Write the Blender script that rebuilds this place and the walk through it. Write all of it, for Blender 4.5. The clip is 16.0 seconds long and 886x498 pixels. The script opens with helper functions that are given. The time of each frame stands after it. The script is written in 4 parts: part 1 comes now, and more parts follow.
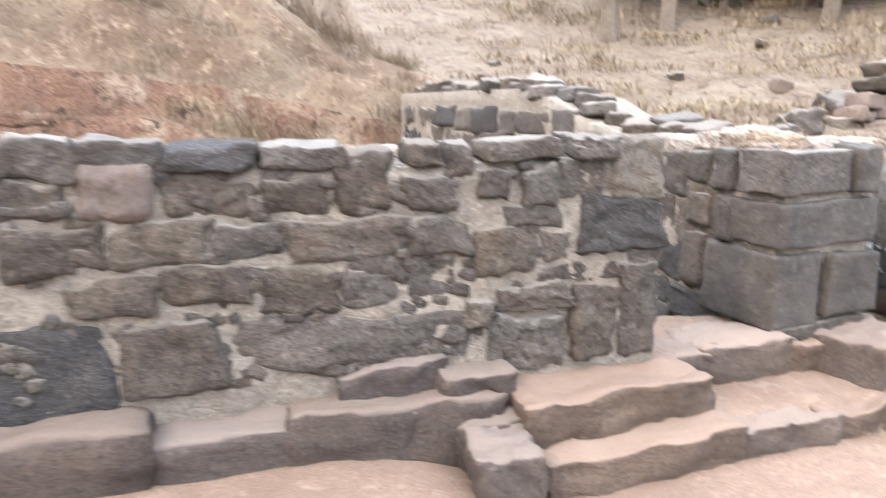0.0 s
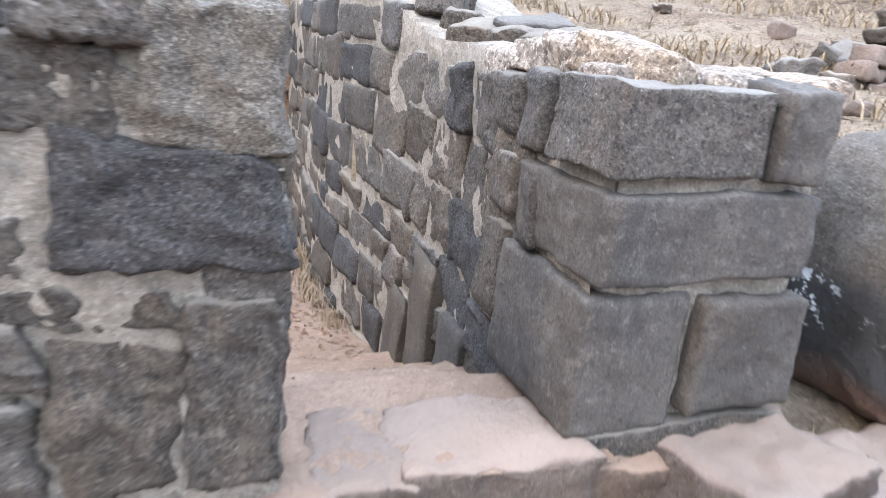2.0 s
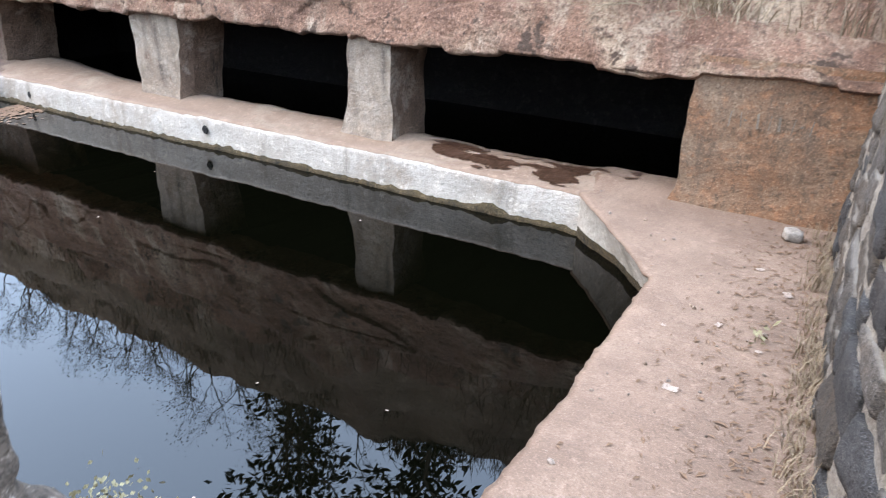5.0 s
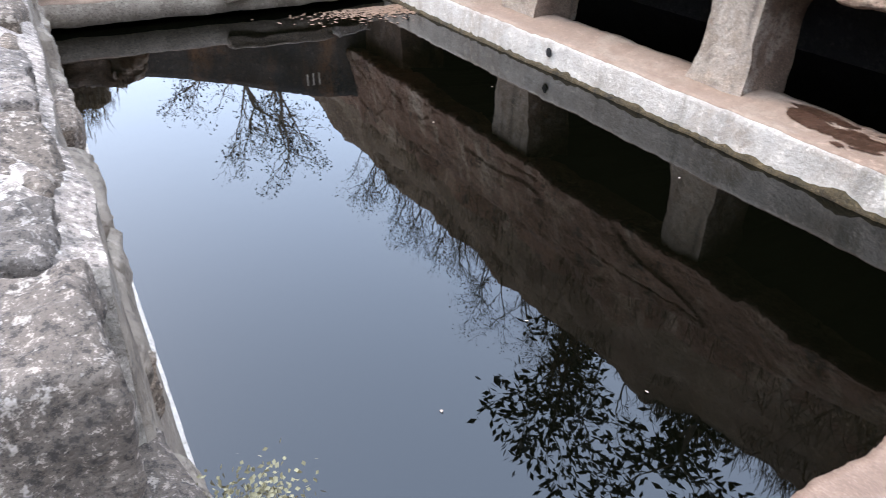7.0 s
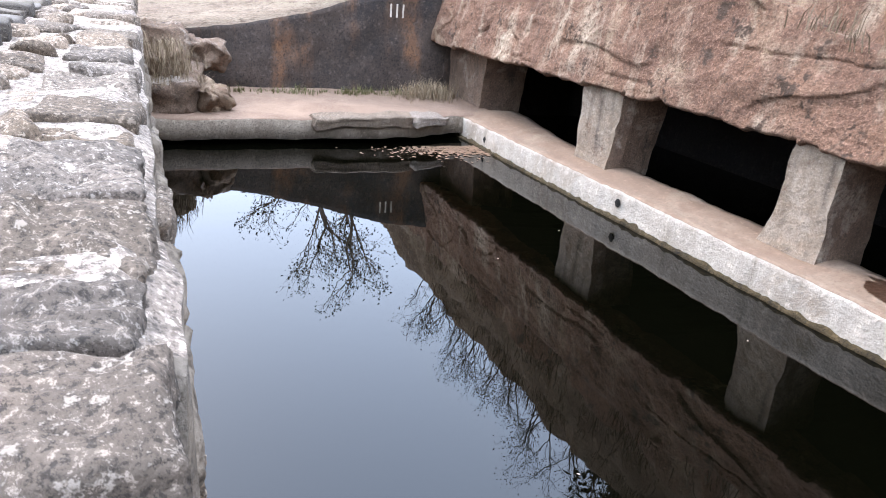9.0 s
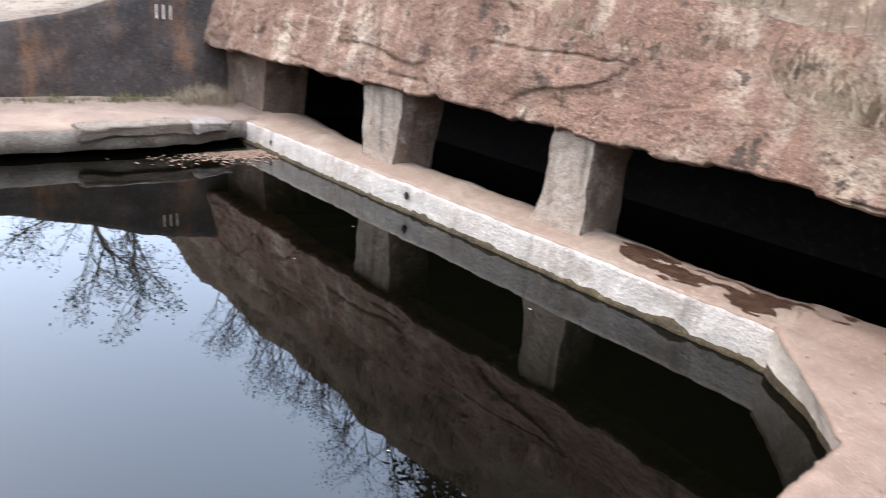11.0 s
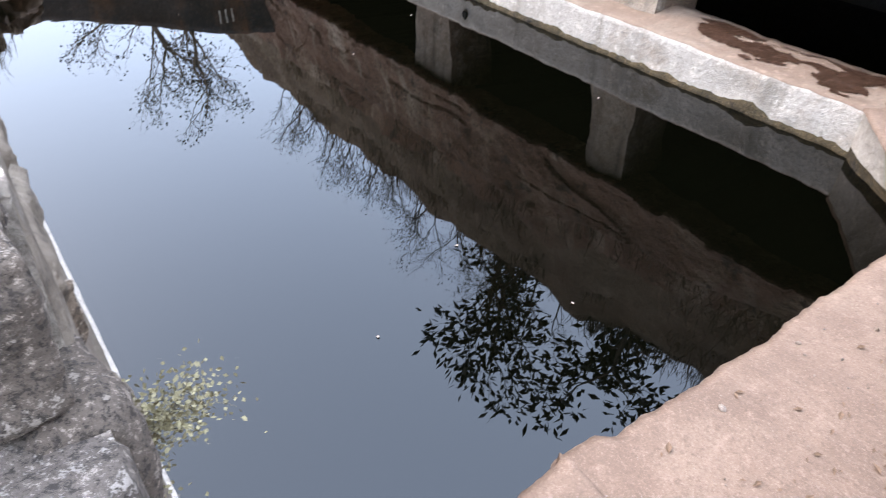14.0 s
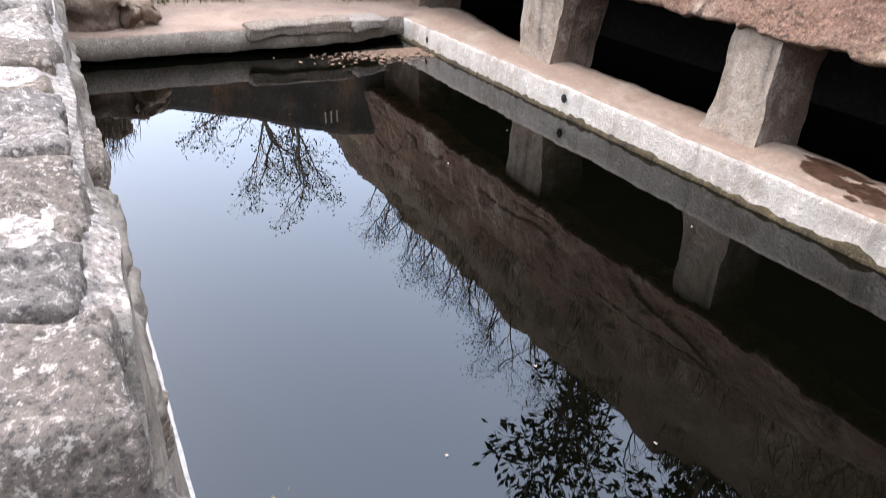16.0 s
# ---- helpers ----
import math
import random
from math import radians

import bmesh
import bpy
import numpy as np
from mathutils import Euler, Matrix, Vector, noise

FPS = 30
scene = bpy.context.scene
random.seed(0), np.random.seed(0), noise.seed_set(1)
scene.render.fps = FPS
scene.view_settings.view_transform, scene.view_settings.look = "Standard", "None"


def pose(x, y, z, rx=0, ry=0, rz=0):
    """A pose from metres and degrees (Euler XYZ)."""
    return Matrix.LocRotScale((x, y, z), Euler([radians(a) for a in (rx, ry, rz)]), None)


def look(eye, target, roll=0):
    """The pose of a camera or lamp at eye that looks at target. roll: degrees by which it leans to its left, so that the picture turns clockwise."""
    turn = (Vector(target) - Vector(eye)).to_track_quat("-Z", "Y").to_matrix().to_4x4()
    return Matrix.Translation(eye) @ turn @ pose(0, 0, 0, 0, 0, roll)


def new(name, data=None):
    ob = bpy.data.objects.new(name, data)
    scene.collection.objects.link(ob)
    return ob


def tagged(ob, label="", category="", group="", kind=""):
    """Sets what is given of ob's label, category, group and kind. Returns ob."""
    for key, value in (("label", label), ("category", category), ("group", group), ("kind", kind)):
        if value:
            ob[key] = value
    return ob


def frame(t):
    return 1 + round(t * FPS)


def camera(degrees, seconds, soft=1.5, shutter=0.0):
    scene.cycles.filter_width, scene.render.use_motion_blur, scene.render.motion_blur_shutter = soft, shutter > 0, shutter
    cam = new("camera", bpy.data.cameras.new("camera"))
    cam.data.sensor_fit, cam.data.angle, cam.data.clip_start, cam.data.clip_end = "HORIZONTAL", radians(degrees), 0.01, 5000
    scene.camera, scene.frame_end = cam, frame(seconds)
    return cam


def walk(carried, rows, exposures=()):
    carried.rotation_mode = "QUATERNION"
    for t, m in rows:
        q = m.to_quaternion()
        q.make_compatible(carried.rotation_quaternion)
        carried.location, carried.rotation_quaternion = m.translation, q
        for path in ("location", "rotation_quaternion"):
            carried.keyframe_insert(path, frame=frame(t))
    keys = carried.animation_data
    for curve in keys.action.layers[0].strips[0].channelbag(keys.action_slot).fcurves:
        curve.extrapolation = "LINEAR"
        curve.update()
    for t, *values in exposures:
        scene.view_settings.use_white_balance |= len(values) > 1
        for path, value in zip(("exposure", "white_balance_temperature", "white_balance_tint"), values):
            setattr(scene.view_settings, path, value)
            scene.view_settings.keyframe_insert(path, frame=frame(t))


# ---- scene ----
# camera: x along the pool, y towards the cave, z up; seconds, place, turn
cam = camera(65.6, 16.0, soft=0.9, shutter=0.4)
ROWS = [
    (0.0, -0.000, 0.000, 1.520, 77.77, 0.49, -16.81),
    (0.5, 0.412, 0.234, 1.500, 72.59, 0.17, -24.29),
    (1.0, 0.858, 0.578, 1.434, 71.78, -1.24, -28.41),
    (1.5, 1.337, 0.884, 1.403, 72.78, -2.23, -19.22),
    (2.0, 1.723, 1.314, 1.345, 71.98, -5.10, -15.42),
    (2.5, 1.978, 1.752, 1.370, 71.56, -3.25, -4.79),
    (3.0, 2.120, 1.990, 1.394, 70.69, -4.22, 9.21),
    (5.3, 2.005, 3.110, 1.584, 63.31, -0.25, 33.43),
    (5.5, 1.987, 3.134, 1.569, 62.18, 0.06, 35.87),
    (6.0, 1.943, 3.301, 1.644, 62.85, -1.75, 49.13),
    (6.5, 1.944, 3.265, 1.642, 59.84, -1.33, 55.82),
    (7.0, 1.947, 3.270, 1.637, 58.19, -1.40, 60.09),
    (7.5, 1.921, 3.258, 1.643, 60.83, -1.60, 65.87),
    (8.0, 1.898, 3.244, 1.656, 65.61, -2.80, 69.12),
    (10.5, 2.036, 3.249, 1.538, 71.62, -5.76, 57.63),
    (11.0, 2.074, 3.228, 1.582, 70.86, -5.44, 49.59),
    (11.5, 2.068, 3.177, 1.587, 69.90, -5.71, 41.76),
    (12.0, 2.064, 3.147, 1.599, 69.05, -5.36, 38.12),
    (12.5, 2.064, 3.150, 1.597, 68.54, -4.93, 39.14),
    (13.0, 2.072, 3.203, 1.581, 66.25, -4.40, 41.70),
    (13.5, 2.069, 3.264, 1.620, 59.04, -2.29, 47.50),
    (14.0, 2.045, 3.269, 1.631, 53.07, -1.15, 53.55),
    (14.5, 1.978, 3.267, 1.640, 52.87, -1.17, 57.57),
    (15.0, 1.966, 3.262, 1.647, 54.57, -1.85, 59.71),
    (15.5, 1.955, 3.260, 1.653, 56.95, -2.24, 61.56),
    (16.0, 1.947, 3.263, 1.663, 61.32, -2.63, 61.82),
]
walk(cam, [(t, pose(x, y, z, rx, ry, rz)) for t, x, y, z, rx, ry, rz in ROWS],
     exposures=[(0.0, -0.24, 9700, 9), (1.2, -0.34, 9100, 8), (2.5, -0.25, 8100, 5), (5.5, -0.25, 8300, 5), (8.0, -0.34, 8700, 10),
                (10.5, -0.31, 8900, 9), (12.5, -0.24, 8900, 9), (14.0, -0.27, 8700, 10), (15.0, -0.27, 8800, 10), (16.0, -0.30, 9200, 11)])

# ---- world and sun ----
world = bpy.data.worlds.new("sky")
world.use_nodes = True
scene.world = world
wn = world.node_tree
sky = wn.nodes.new("ShaderNodeTexSky")
sky.sky_type, sky.sun_disc = "NISHITA", False
sky.sun_elevation, sky.sun_rotation = radians(40), radians(248)
sky.air_density, sky.dust_density = 1.0, 2.0
wn.nodes["Background"].inputs["Strength"].default_value = 0.15
# thin cloud over the clear sky, three times as bright overhead as at the horizon
cloud = wn.nodes.new("ShaderNodeMix")
cloud.data_type, cloud.blend_type = "RGBA", "ADD"
cloud.inputs[0].default_value = 1.0
up = wn.nodes.new("ShaderNodeSeparateXYZ")
wn.links.new(wn.nodes.new("ShaderNodeTexCoord").outputs["Generated"], up.inputs[0])
rise = wn.nodes.new("ShaderNodeMapRange")
rise.inputs["To Min"].default_value, rise.inputs["To Max"].default_value = 0.33, 1.0
wn.links.new(up.outputs[2], rise.inputs["Value"])
veil = wn.nodes.new("ShaderNodeVectorMath")
veil.operation = "SCALE"
veil.inputs[0].default_value = (50.0, 73.0, 126.0)
wn.links.new(rise.outputs[0], veil.inputs["Scale"])
wn.links.new(veil.outputs[0], cloud.inputs[7])
wn.links.new(sky.outputs[0], cloud.inputs[6])
wn.links.new(cloud.outputs[2], wn.nodes["Background"].inputs["Color"])
sun_data = bpy.data.lights.new("sun", "SUN")
sun_data.energy, sun_data.angle, sun_data.color = 1.9, radians(15), (1.0, 0.84, 0.64)
sun = new("sun", sun_data)
sun.matrix_world = look((-7.10, -2.87, 6.43), (0, 0, 0))

# ---- materials ----
def mix_color(nt, a, b, fac):
    n = nt.nodes.new("ShaderNodeMix")
    n.data_type = "RGBA"
    for key, val in ((6, a), (7, b), (0, fac)):
        if hasattr(val, "links"):
            nt.links.new(val, n.inputs[key])
        elif key == 0:
            n.inputs[0].default_value = val
        else:
            n.inputs[key].default_value = (*val, 1)
    return n.outputs[2]


def noise_node(nt, coord, scale, detail=6, rough=0.6, stretch=(1, 1, 1), distort=0.0):
    mp = nt.nodes.new("ShaderNodeMapping")
    mp.inputs["Scale"].default_value = stretch
    nt.links.new(coord, mp.inputs["Vector"])
    n = nt.nodes.new("ShaderNodeTexNoise")
    n.inputs["Scale"].default_value = scale
    n.inputs["Detail"].default_value = detail
    n.inputs["Roughness"].default_value = rough
    n.inputs["Distortion"].default_value = distort
    nt.links.new(mp.outputs[0], n.inputs["Vector"])
    return n.outputs["Fac"]


def ramp(nt, fac, lo, hi):
    n = nt.nodes.new("ShaderNodeMapRange")
    n.inputs["From Min"].default_value, n.inputs["From Max"].default_value = lo, hi
    nt.links.new(fac, n.inputs["Value"])
    return n.outputs[0]


def math_node(nt, op, a, b):
    n = nt.nodes.new("ShaderNodeMath")
    n.operation = op
    for i, val in enumerate((a, b)):
        if hasattr(val, "links"):
            nt.links.new(val, n.inputs[i])
        else:
            n.inputs[i].default_value = val
    return n.outputs[0]


COLOUR_SCALE = (0.460, 0.388, 0.332)  # dims and warms every surface colour to balance the bright blue sky light


def scaled(colour):
    return tuple(c * k for c, k in zip(colour, COLOUR_SCALE))


def surface(name, base, other, third=None, scale=6.0, grain=60.0, bump=0.5, depth=0.02, rough=0.9, speck=None,
            vary=0.0, streak=None, island=0.0, pit=0.38, dust=None, light=1.6, pepper=0.0):
    """Weathered matter: two base colours in patches, a third in stains, fine grain, relief and, where given,
    pale specks, run-off streaks (stretched upright), a pale coat on level faces (dust on the steps) and a change from
    piece to piece."""
    m = bpy.data.materials.new(name)
    m.use_nodes = True
    nt = m.node_tree
    bsdf = nt.nodes["Principled BSDF"]
    base, other, third = scaled(base), scaled(other), third and scaled(third)
    dust, streak, speck = [v and (scaled(v[0]), *v[1:]) for v in (dust, streak, speck)]
    co = nt.nodes.new("ShaderNodeNewGeometry").outputs["Position"]
    big = noise_node(nt, co, scale, 8, 0.65, distort=0.4)
    fine = noise_node(nt, co, grain, 8, 0.7)
    col = mix_color(nt, base, other, ramp(nt, big, 0.38, 0.62))
    if third:
        col = mix_color(nt, col, third, ramp(nt, noise_node(nt, co, scale * 0.37, 7, 0.7, distort=0.8), 0.52, 0.68))
    if streak:
        colour, amount, freq = streak
        st = ramp(nt, noise_node(nt, co, freq, 5, 0.6, (1, 1, 0.09), 0.5), 0.5, 0.68)
        br = ramp(nt, noise_node(nt, co, 1.3, 5, 0.6), 0.4, 0.6)
        col = mix_color(nt, col, colour, math_node(nt, "MULTIPLY", math_node(nt, "MULTIPLY", st, br), amount))
    col = mix_color(nt, col, tuple(c * pit for c in base), ramp(nt, fine, 0.5, 0.68))
    col = mix_color(nt, col, tuple(min(1, c * light + 0.01) for c in other), ramp(nt, noise_node(nt, co, grain * 0.45, 6, 0.75), 0.54, 0.7))
    if pepper:
        gr = noise_node(nt, co, grain * 2.6, 5, 0.8)
        col = mix_color(nt, col, tuple(c * 0.25 for c in base), math_node(nt, "MULTIPLY", ramp(nt, gr, 0.52, 0.60), pepper))
        col = mix_color(nt, col, tuple(min(1, c * 2.6 + 0.05) for c in base), math_node(nt, "MULTIPLY", ramp(nt, gr, 0.44, 0.37), pepper * 0.8))
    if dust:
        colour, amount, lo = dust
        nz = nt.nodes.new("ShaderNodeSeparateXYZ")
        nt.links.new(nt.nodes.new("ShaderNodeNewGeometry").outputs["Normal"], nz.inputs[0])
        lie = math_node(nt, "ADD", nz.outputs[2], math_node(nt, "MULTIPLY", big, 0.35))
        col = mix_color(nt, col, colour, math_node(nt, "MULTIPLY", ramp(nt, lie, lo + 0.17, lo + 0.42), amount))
    if speck:
        colour, freq, low = speck
        col = mix_color(nt, col, colour, ramp(nt, noise_node(nt, co, freq, 4, 0.8), low, low + 0.06))
    if vary or island:
        info = nt.nodes.new("ShaderNodeObjectInfo").outputs["Random"] if vary else nt.nodes.new("ShaderNodeNewGeometry").outputs["Random Per Island"]
        hsv = nt.nodes.new("ShaderNodeHueSaturation")
        amt = vary or island
        nt.links.new(math_node(nt, "ADD", math_node(nt, "MULTIPLY", info, 2 * amt), 1 - amt), hsv.inputs["Value"])
        turn = math_node(nt, "FRACT", math_node(nt, "MULTIPLY", info, 7.3), 0.0)
        nt.links.new(math_node(nt, "ADD", math_node(nt, "MULTIPLY", turn, 0.3), 0.85), hsv.inputs["Saturation"])
        nt.links.new(col, hsv.inputs["Color"])
        col = hsv.outputs[0]
    nt.links.new(col, bsdf.inputs["Base Color"])
    bsdf.inputs["Roughness"].default_value = rough
    bsdf.inputs["Specular IOR Level"].default_value = 0.25
    bmp = nt.nodes.new("ShaderNodeBump")
    bmp.inputs["Strength"].default_value, bmp.inputs["Distance"].default_value = bump, depth
    height = math_node(nt, "ADD", math_node(nt, "MULTIPLY", fine, 0.6), big)
    nt.links.new(height, bmp.inputs["Height"])
    nt.links.new(bmp.outputs[0], bsdf.inputs["Normal"])
    return m


# wall stones: upward faces take a paler grey than the sides
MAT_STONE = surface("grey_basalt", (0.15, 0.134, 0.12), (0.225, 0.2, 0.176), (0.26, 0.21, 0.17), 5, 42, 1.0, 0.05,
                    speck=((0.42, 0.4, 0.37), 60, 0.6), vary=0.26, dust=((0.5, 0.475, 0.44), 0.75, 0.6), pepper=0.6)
MAT_STONE_DARK = surface("dark_basalt", (0.08, 0.079, 0.082), (0.11, 0.107, 0.107), (0.11, 0.095, 0.088), 7, 50, 0.9, 0.03, vary=0.12, light=1.6, pepper=0.9)
MAT_STONE_LIGHT = surface("pale_grey_basalt", (0.4, 0.365, 0.32), (0.3, 0.272, 0.24), (0.45, 0.41, 0.36), 5, 70, 1.0, 0.05,
                          speck=((0.55, 0.53, 0.5), 90, 0.58), pit=0.25, light=1.9, pepper=0.9)
MAT_STONE_PINK = surface("pinkish_stone", (0.3, 0.225, 0.19), (0.24, 0.19, 0.165), None, 7, 45, 0.7, 0.02, vary=0.1)
MAT_MORTAR = surface("lime_mortar", (0.66, 0.61, 0.545), (0.47, 0.43, 0.38), (0.8, 0.73, 0.64), 9, 36, 1.0, 0.06, pit=0.5, pepper=0.3)
MAT_COPING = surface("lichen_coping", (0.78, 0.67, 0.58), (0.6, 0.505, 0.435), (0.34, 0.285, 0.245), 9, 24, 1.0, 0.06,
                     speck=((1.0, 0.92, 0.84), 30, 0.56), vary=0.2, pit=0.2, light=1.6, pepper=0.9)
MAT_COPESTONE = surface("grey_coping_stone", (0.36, 0.3, 0.25), (0.24, 0.2, 0.166), (0.47, 0.38, 0.31), 6, 30, 1.0, 0.04,
                        speck=((0.75, 0.68, 0.61), 30, 0.58), vary=0.25, pit=0.3, pepper=0.9)
MAT_DIRT = surface("dusty_earth", (0.42, 0.3, 0.235), (0.32, 0.225, 0.175), (0.48, 0.355, 0.28), 2.2, 34, 0.8, 0.02,
                   speck=((0.6, 0.53, 0.46), 26, 0.68), pit=0.72, pepper=0.22)
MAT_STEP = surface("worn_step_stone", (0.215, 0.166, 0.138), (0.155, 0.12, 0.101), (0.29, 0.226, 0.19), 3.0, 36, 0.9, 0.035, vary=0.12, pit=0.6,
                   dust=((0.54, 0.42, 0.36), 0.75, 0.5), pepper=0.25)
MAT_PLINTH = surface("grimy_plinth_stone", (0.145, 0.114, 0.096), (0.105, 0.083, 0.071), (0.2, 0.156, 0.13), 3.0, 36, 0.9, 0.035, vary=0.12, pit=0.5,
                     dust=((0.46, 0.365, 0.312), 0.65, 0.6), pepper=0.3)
MAT_ROCK = surface("red_brown_rock", (0.42, 0.25, 0.175), (0.27, 0.15, 0.105), (0.74, 0.59, 0.44), 1.5, 15, 1.0, 0.1,
                   streak=((0.95, 0.84, 0.68), 0.95, 2.6), speck=((0.13, 0.085, 0.06), 2.3, 0.58), pit=0.42, light=1.5, pepper=0.5)
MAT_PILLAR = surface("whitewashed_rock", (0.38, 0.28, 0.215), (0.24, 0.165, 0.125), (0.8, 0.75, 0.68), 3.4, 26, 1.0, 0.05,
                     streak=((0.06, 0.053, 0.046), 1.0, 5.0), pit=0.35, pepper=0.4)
# pillar fronts: worn whitewash with their brighter light in the colour
MAT_WASH_LIT = surface("lit_flaking_whitewash", (0.74, 0.66, 0.57), (0.48, 0.39, 0.31), (0.32, 0.215, 0.155), 4.5, 24, 0.9, 0.04,
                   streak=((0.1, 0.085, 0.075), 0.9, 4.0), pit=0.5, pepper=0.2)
MAT_LIME = surface("limewashed_face", (0.98, 0.95, 0.89), (0.84, 0.79, 0.72), (0.58, 0.48, 0.39), 1.9, 26, 0.9, 0.04,
                   streak=((0.2, 0.17, 0.12), 0.75, 3.4), pit=0.6, pepper=0.12)
# moss at the waterline; also the shade under the path's corner
MAT_MOSS_SHADE = surface("wet_moss_and_shade", (0.085, 0.066, 0.034), (0.16, 0.118, 0.06), (0.04, 0.031, 0.02), 8, 50, 1.0, 0.03)
MAT_ENDWALL = surface("dark_stained_rock", (0.075, 0.065, 0.06), (0.13, 0.1, 0.085), (0.05, 0.05, 0.055), 1.2, 22, 0.8, 0.04,
                      streak=((0.38, 0.2, 0.11), 1.0, 1.6), pepper=0.3)
# near black: deep shade of cave, undercut and holes put into the colour
MAT_SHADE_BLACK = surface("shade_black_rock", (0.02, 0.018, 0.017), (0.028, 0.025, 0.023), None, 2, 20, 1.0, 0.05)
MAT_HILL = surface("dry_grass_hillside", (0.38, 0.31, 0.235), (0.28, 0.205, 0.155), (0.5, 0.43, 0.345), 0.9, 14, 1.0, 0.08,
                   speck=((0.17, 0.12, 0.085), 3.2, 0.55), pit=0.4, pepper=0.4)


def plain(name, colour, rough=0.8, spread=0.15):
    m = surface(name, colour, tuple(c * (1 - spread) for c in colour), None, 9, 70, 0.3, 0.004, rough)
    return m
MAT_POOLFACE = surface("damp_plaster_face", (0.36, 0.31, 0.26), (0.46, 0.41, 0.35), (0.2, 0.16, 0.125), 4, 40, 1.0, 0.03,
                       speck=((0.5, 0.45, 0.38), 18, 0.62))
MAT_LIMEWHITE = surface("white_lime", (0.8, 0.79, 0.76), (0.7, 0.68, 0.64), None, 12, 60, 0.4, 0.005)
MAT_BLOCK = surface("dressed_basalt", (0.1, 0.09, 0.08), (0.145, 0.126, 0.108), (0.068, 0.063, 0.06), 3, 60, 0.6, 0.012,
                    streak=((0.19, 0.17, 0.15), 0.8, 5.0), vary=0.1, pit=0.6, light=1.35, pepper=0.35)
MAT_LEDGETOP = surface("dusty_ledge_top", (0.44, 0.33, 0.26), (0.36, 0.255, 0.195), (0.52, 0.43, 0.35), 2.4, 30, 0.6, 0.02, pit=0.7)
MAT_SLOPE = surface("grassy_rock_slope", (0.34, 0.235, 0.17), (0.46, 0.36, 0.265), (0.22, 0.145, 0.105), 1.3, 14, 1.0, 0.1,
                    speck=((0.5, 0.42, 0.32), 7, 0.6), pit=0.5)
MAT_PIER = surface("ochre_stained_pier", (0.46, 0.33, 0.235), (0.44, 0.22, 0.115), (0.58, 0.47, 0.36), 1.5, 20, 0.9, 0.05,
                   streak=((0.16, 0.13, 0.11), 0.8, 4.0), pit=0.4, pepper=0.4)
MAT_STRAW = plain("dry_straw", (0.56, 0.45, 0.32), 0.8, 0.3)
MAT_STRAW_BROWN = plain("brown_dry_grass", (0.33, 0.245, 0.165), 0.8, 0.3)
MAT_WEED = plain("weed_green", (0.24, 0.24, 0.1), 0.7, 0.3)
MAT_WEEDLEAF = plain("pale_weed_leaf", (0.46, 0.43, 0.26), 0.7, 0.2)
MAT_WEEDSTEM = plain("weed_stem", (0.36, 0.32, 0.18), 0.7, 0.2)
MAT_BARK = plain("pale_bark", (0.34, 0.29, 0.24), 0.9, 0.3)
MAT_TWIG = plain("grey_twig", (0.2, 0.15, 0.11), 0.9, 0.3)
MAT_LEAF = plain("dark_leaf", (0.03, 0.045, 0.02), 0.6, 0.3)
MAT_LEAF_GREEN = plain("green_leaf", (0.07, 0.11, 0.04), 0.6, 0.3)
MAT_DRYLEAF = plain("dry_leaf", (0.42, 0.27, 0.18), 0.8, 0.4)
MAT_PAPER = plain("pinkish_paper", (0.6, 0.5, 0.44), 0.8, 0.05)
MAT_CHALK = plain("faint_chalk", (0.46, 0.4, 0.33), 0.9, 0.3)
MAT_WET = surface("wet_brown_stain", (0.075, 0.04, 0.025), (0.12, 0.065, 0.045), None, 6, 40, 0.4, 0.01, rough=0.35)
MAT_PEBBLE = surface("pebble", (0.45, 0.37, 0.31), (0.33, 0.27, 0.23), None, 20, 60, 0.5, 0.005, island=0.35)
MAT_FOAM = plain("dirty_white_foam", (0.55, 0.52, 0.48), 0.8, 0.1)


# ---- mesh helpers ----
def part(name, bm, material, parent=None, label=""):
    me = bpy.data.meshes.new(name)
    bm.to_mesh(me)
    bm.free()
    ob = new(name, me)
    if material:
        me.materials.append(material)
    if parent:
        ob.parent = parent
    if label:
        ob["label"] = label
    return ob


def smooth(ob, on=True):
    for p in ob.data.polygons:
        p.use_smooth = on
    return ob


def fbm(x, y, z, octaves=4):
    return noise.fractal(Vector((x, y, z)), 1.0, 2.0, octaves)


def sheet(nu, nv, fn):
    """A grid of quads from fn(u, v), u and v from 0 to 1."""
    bm = bmesh.new()
    vs = [[bm.verts.new(fn(i / nu, j / nv)) for j in range(nv + 1)] for i in range(nu + 1)]
    for i in range(nu):
        for j in range(nv):
            bm.faces.new((vs[i][j], vs[i + 1][j], vs[i + 1][j + 1], vs[i][j + 1]))
    return bm


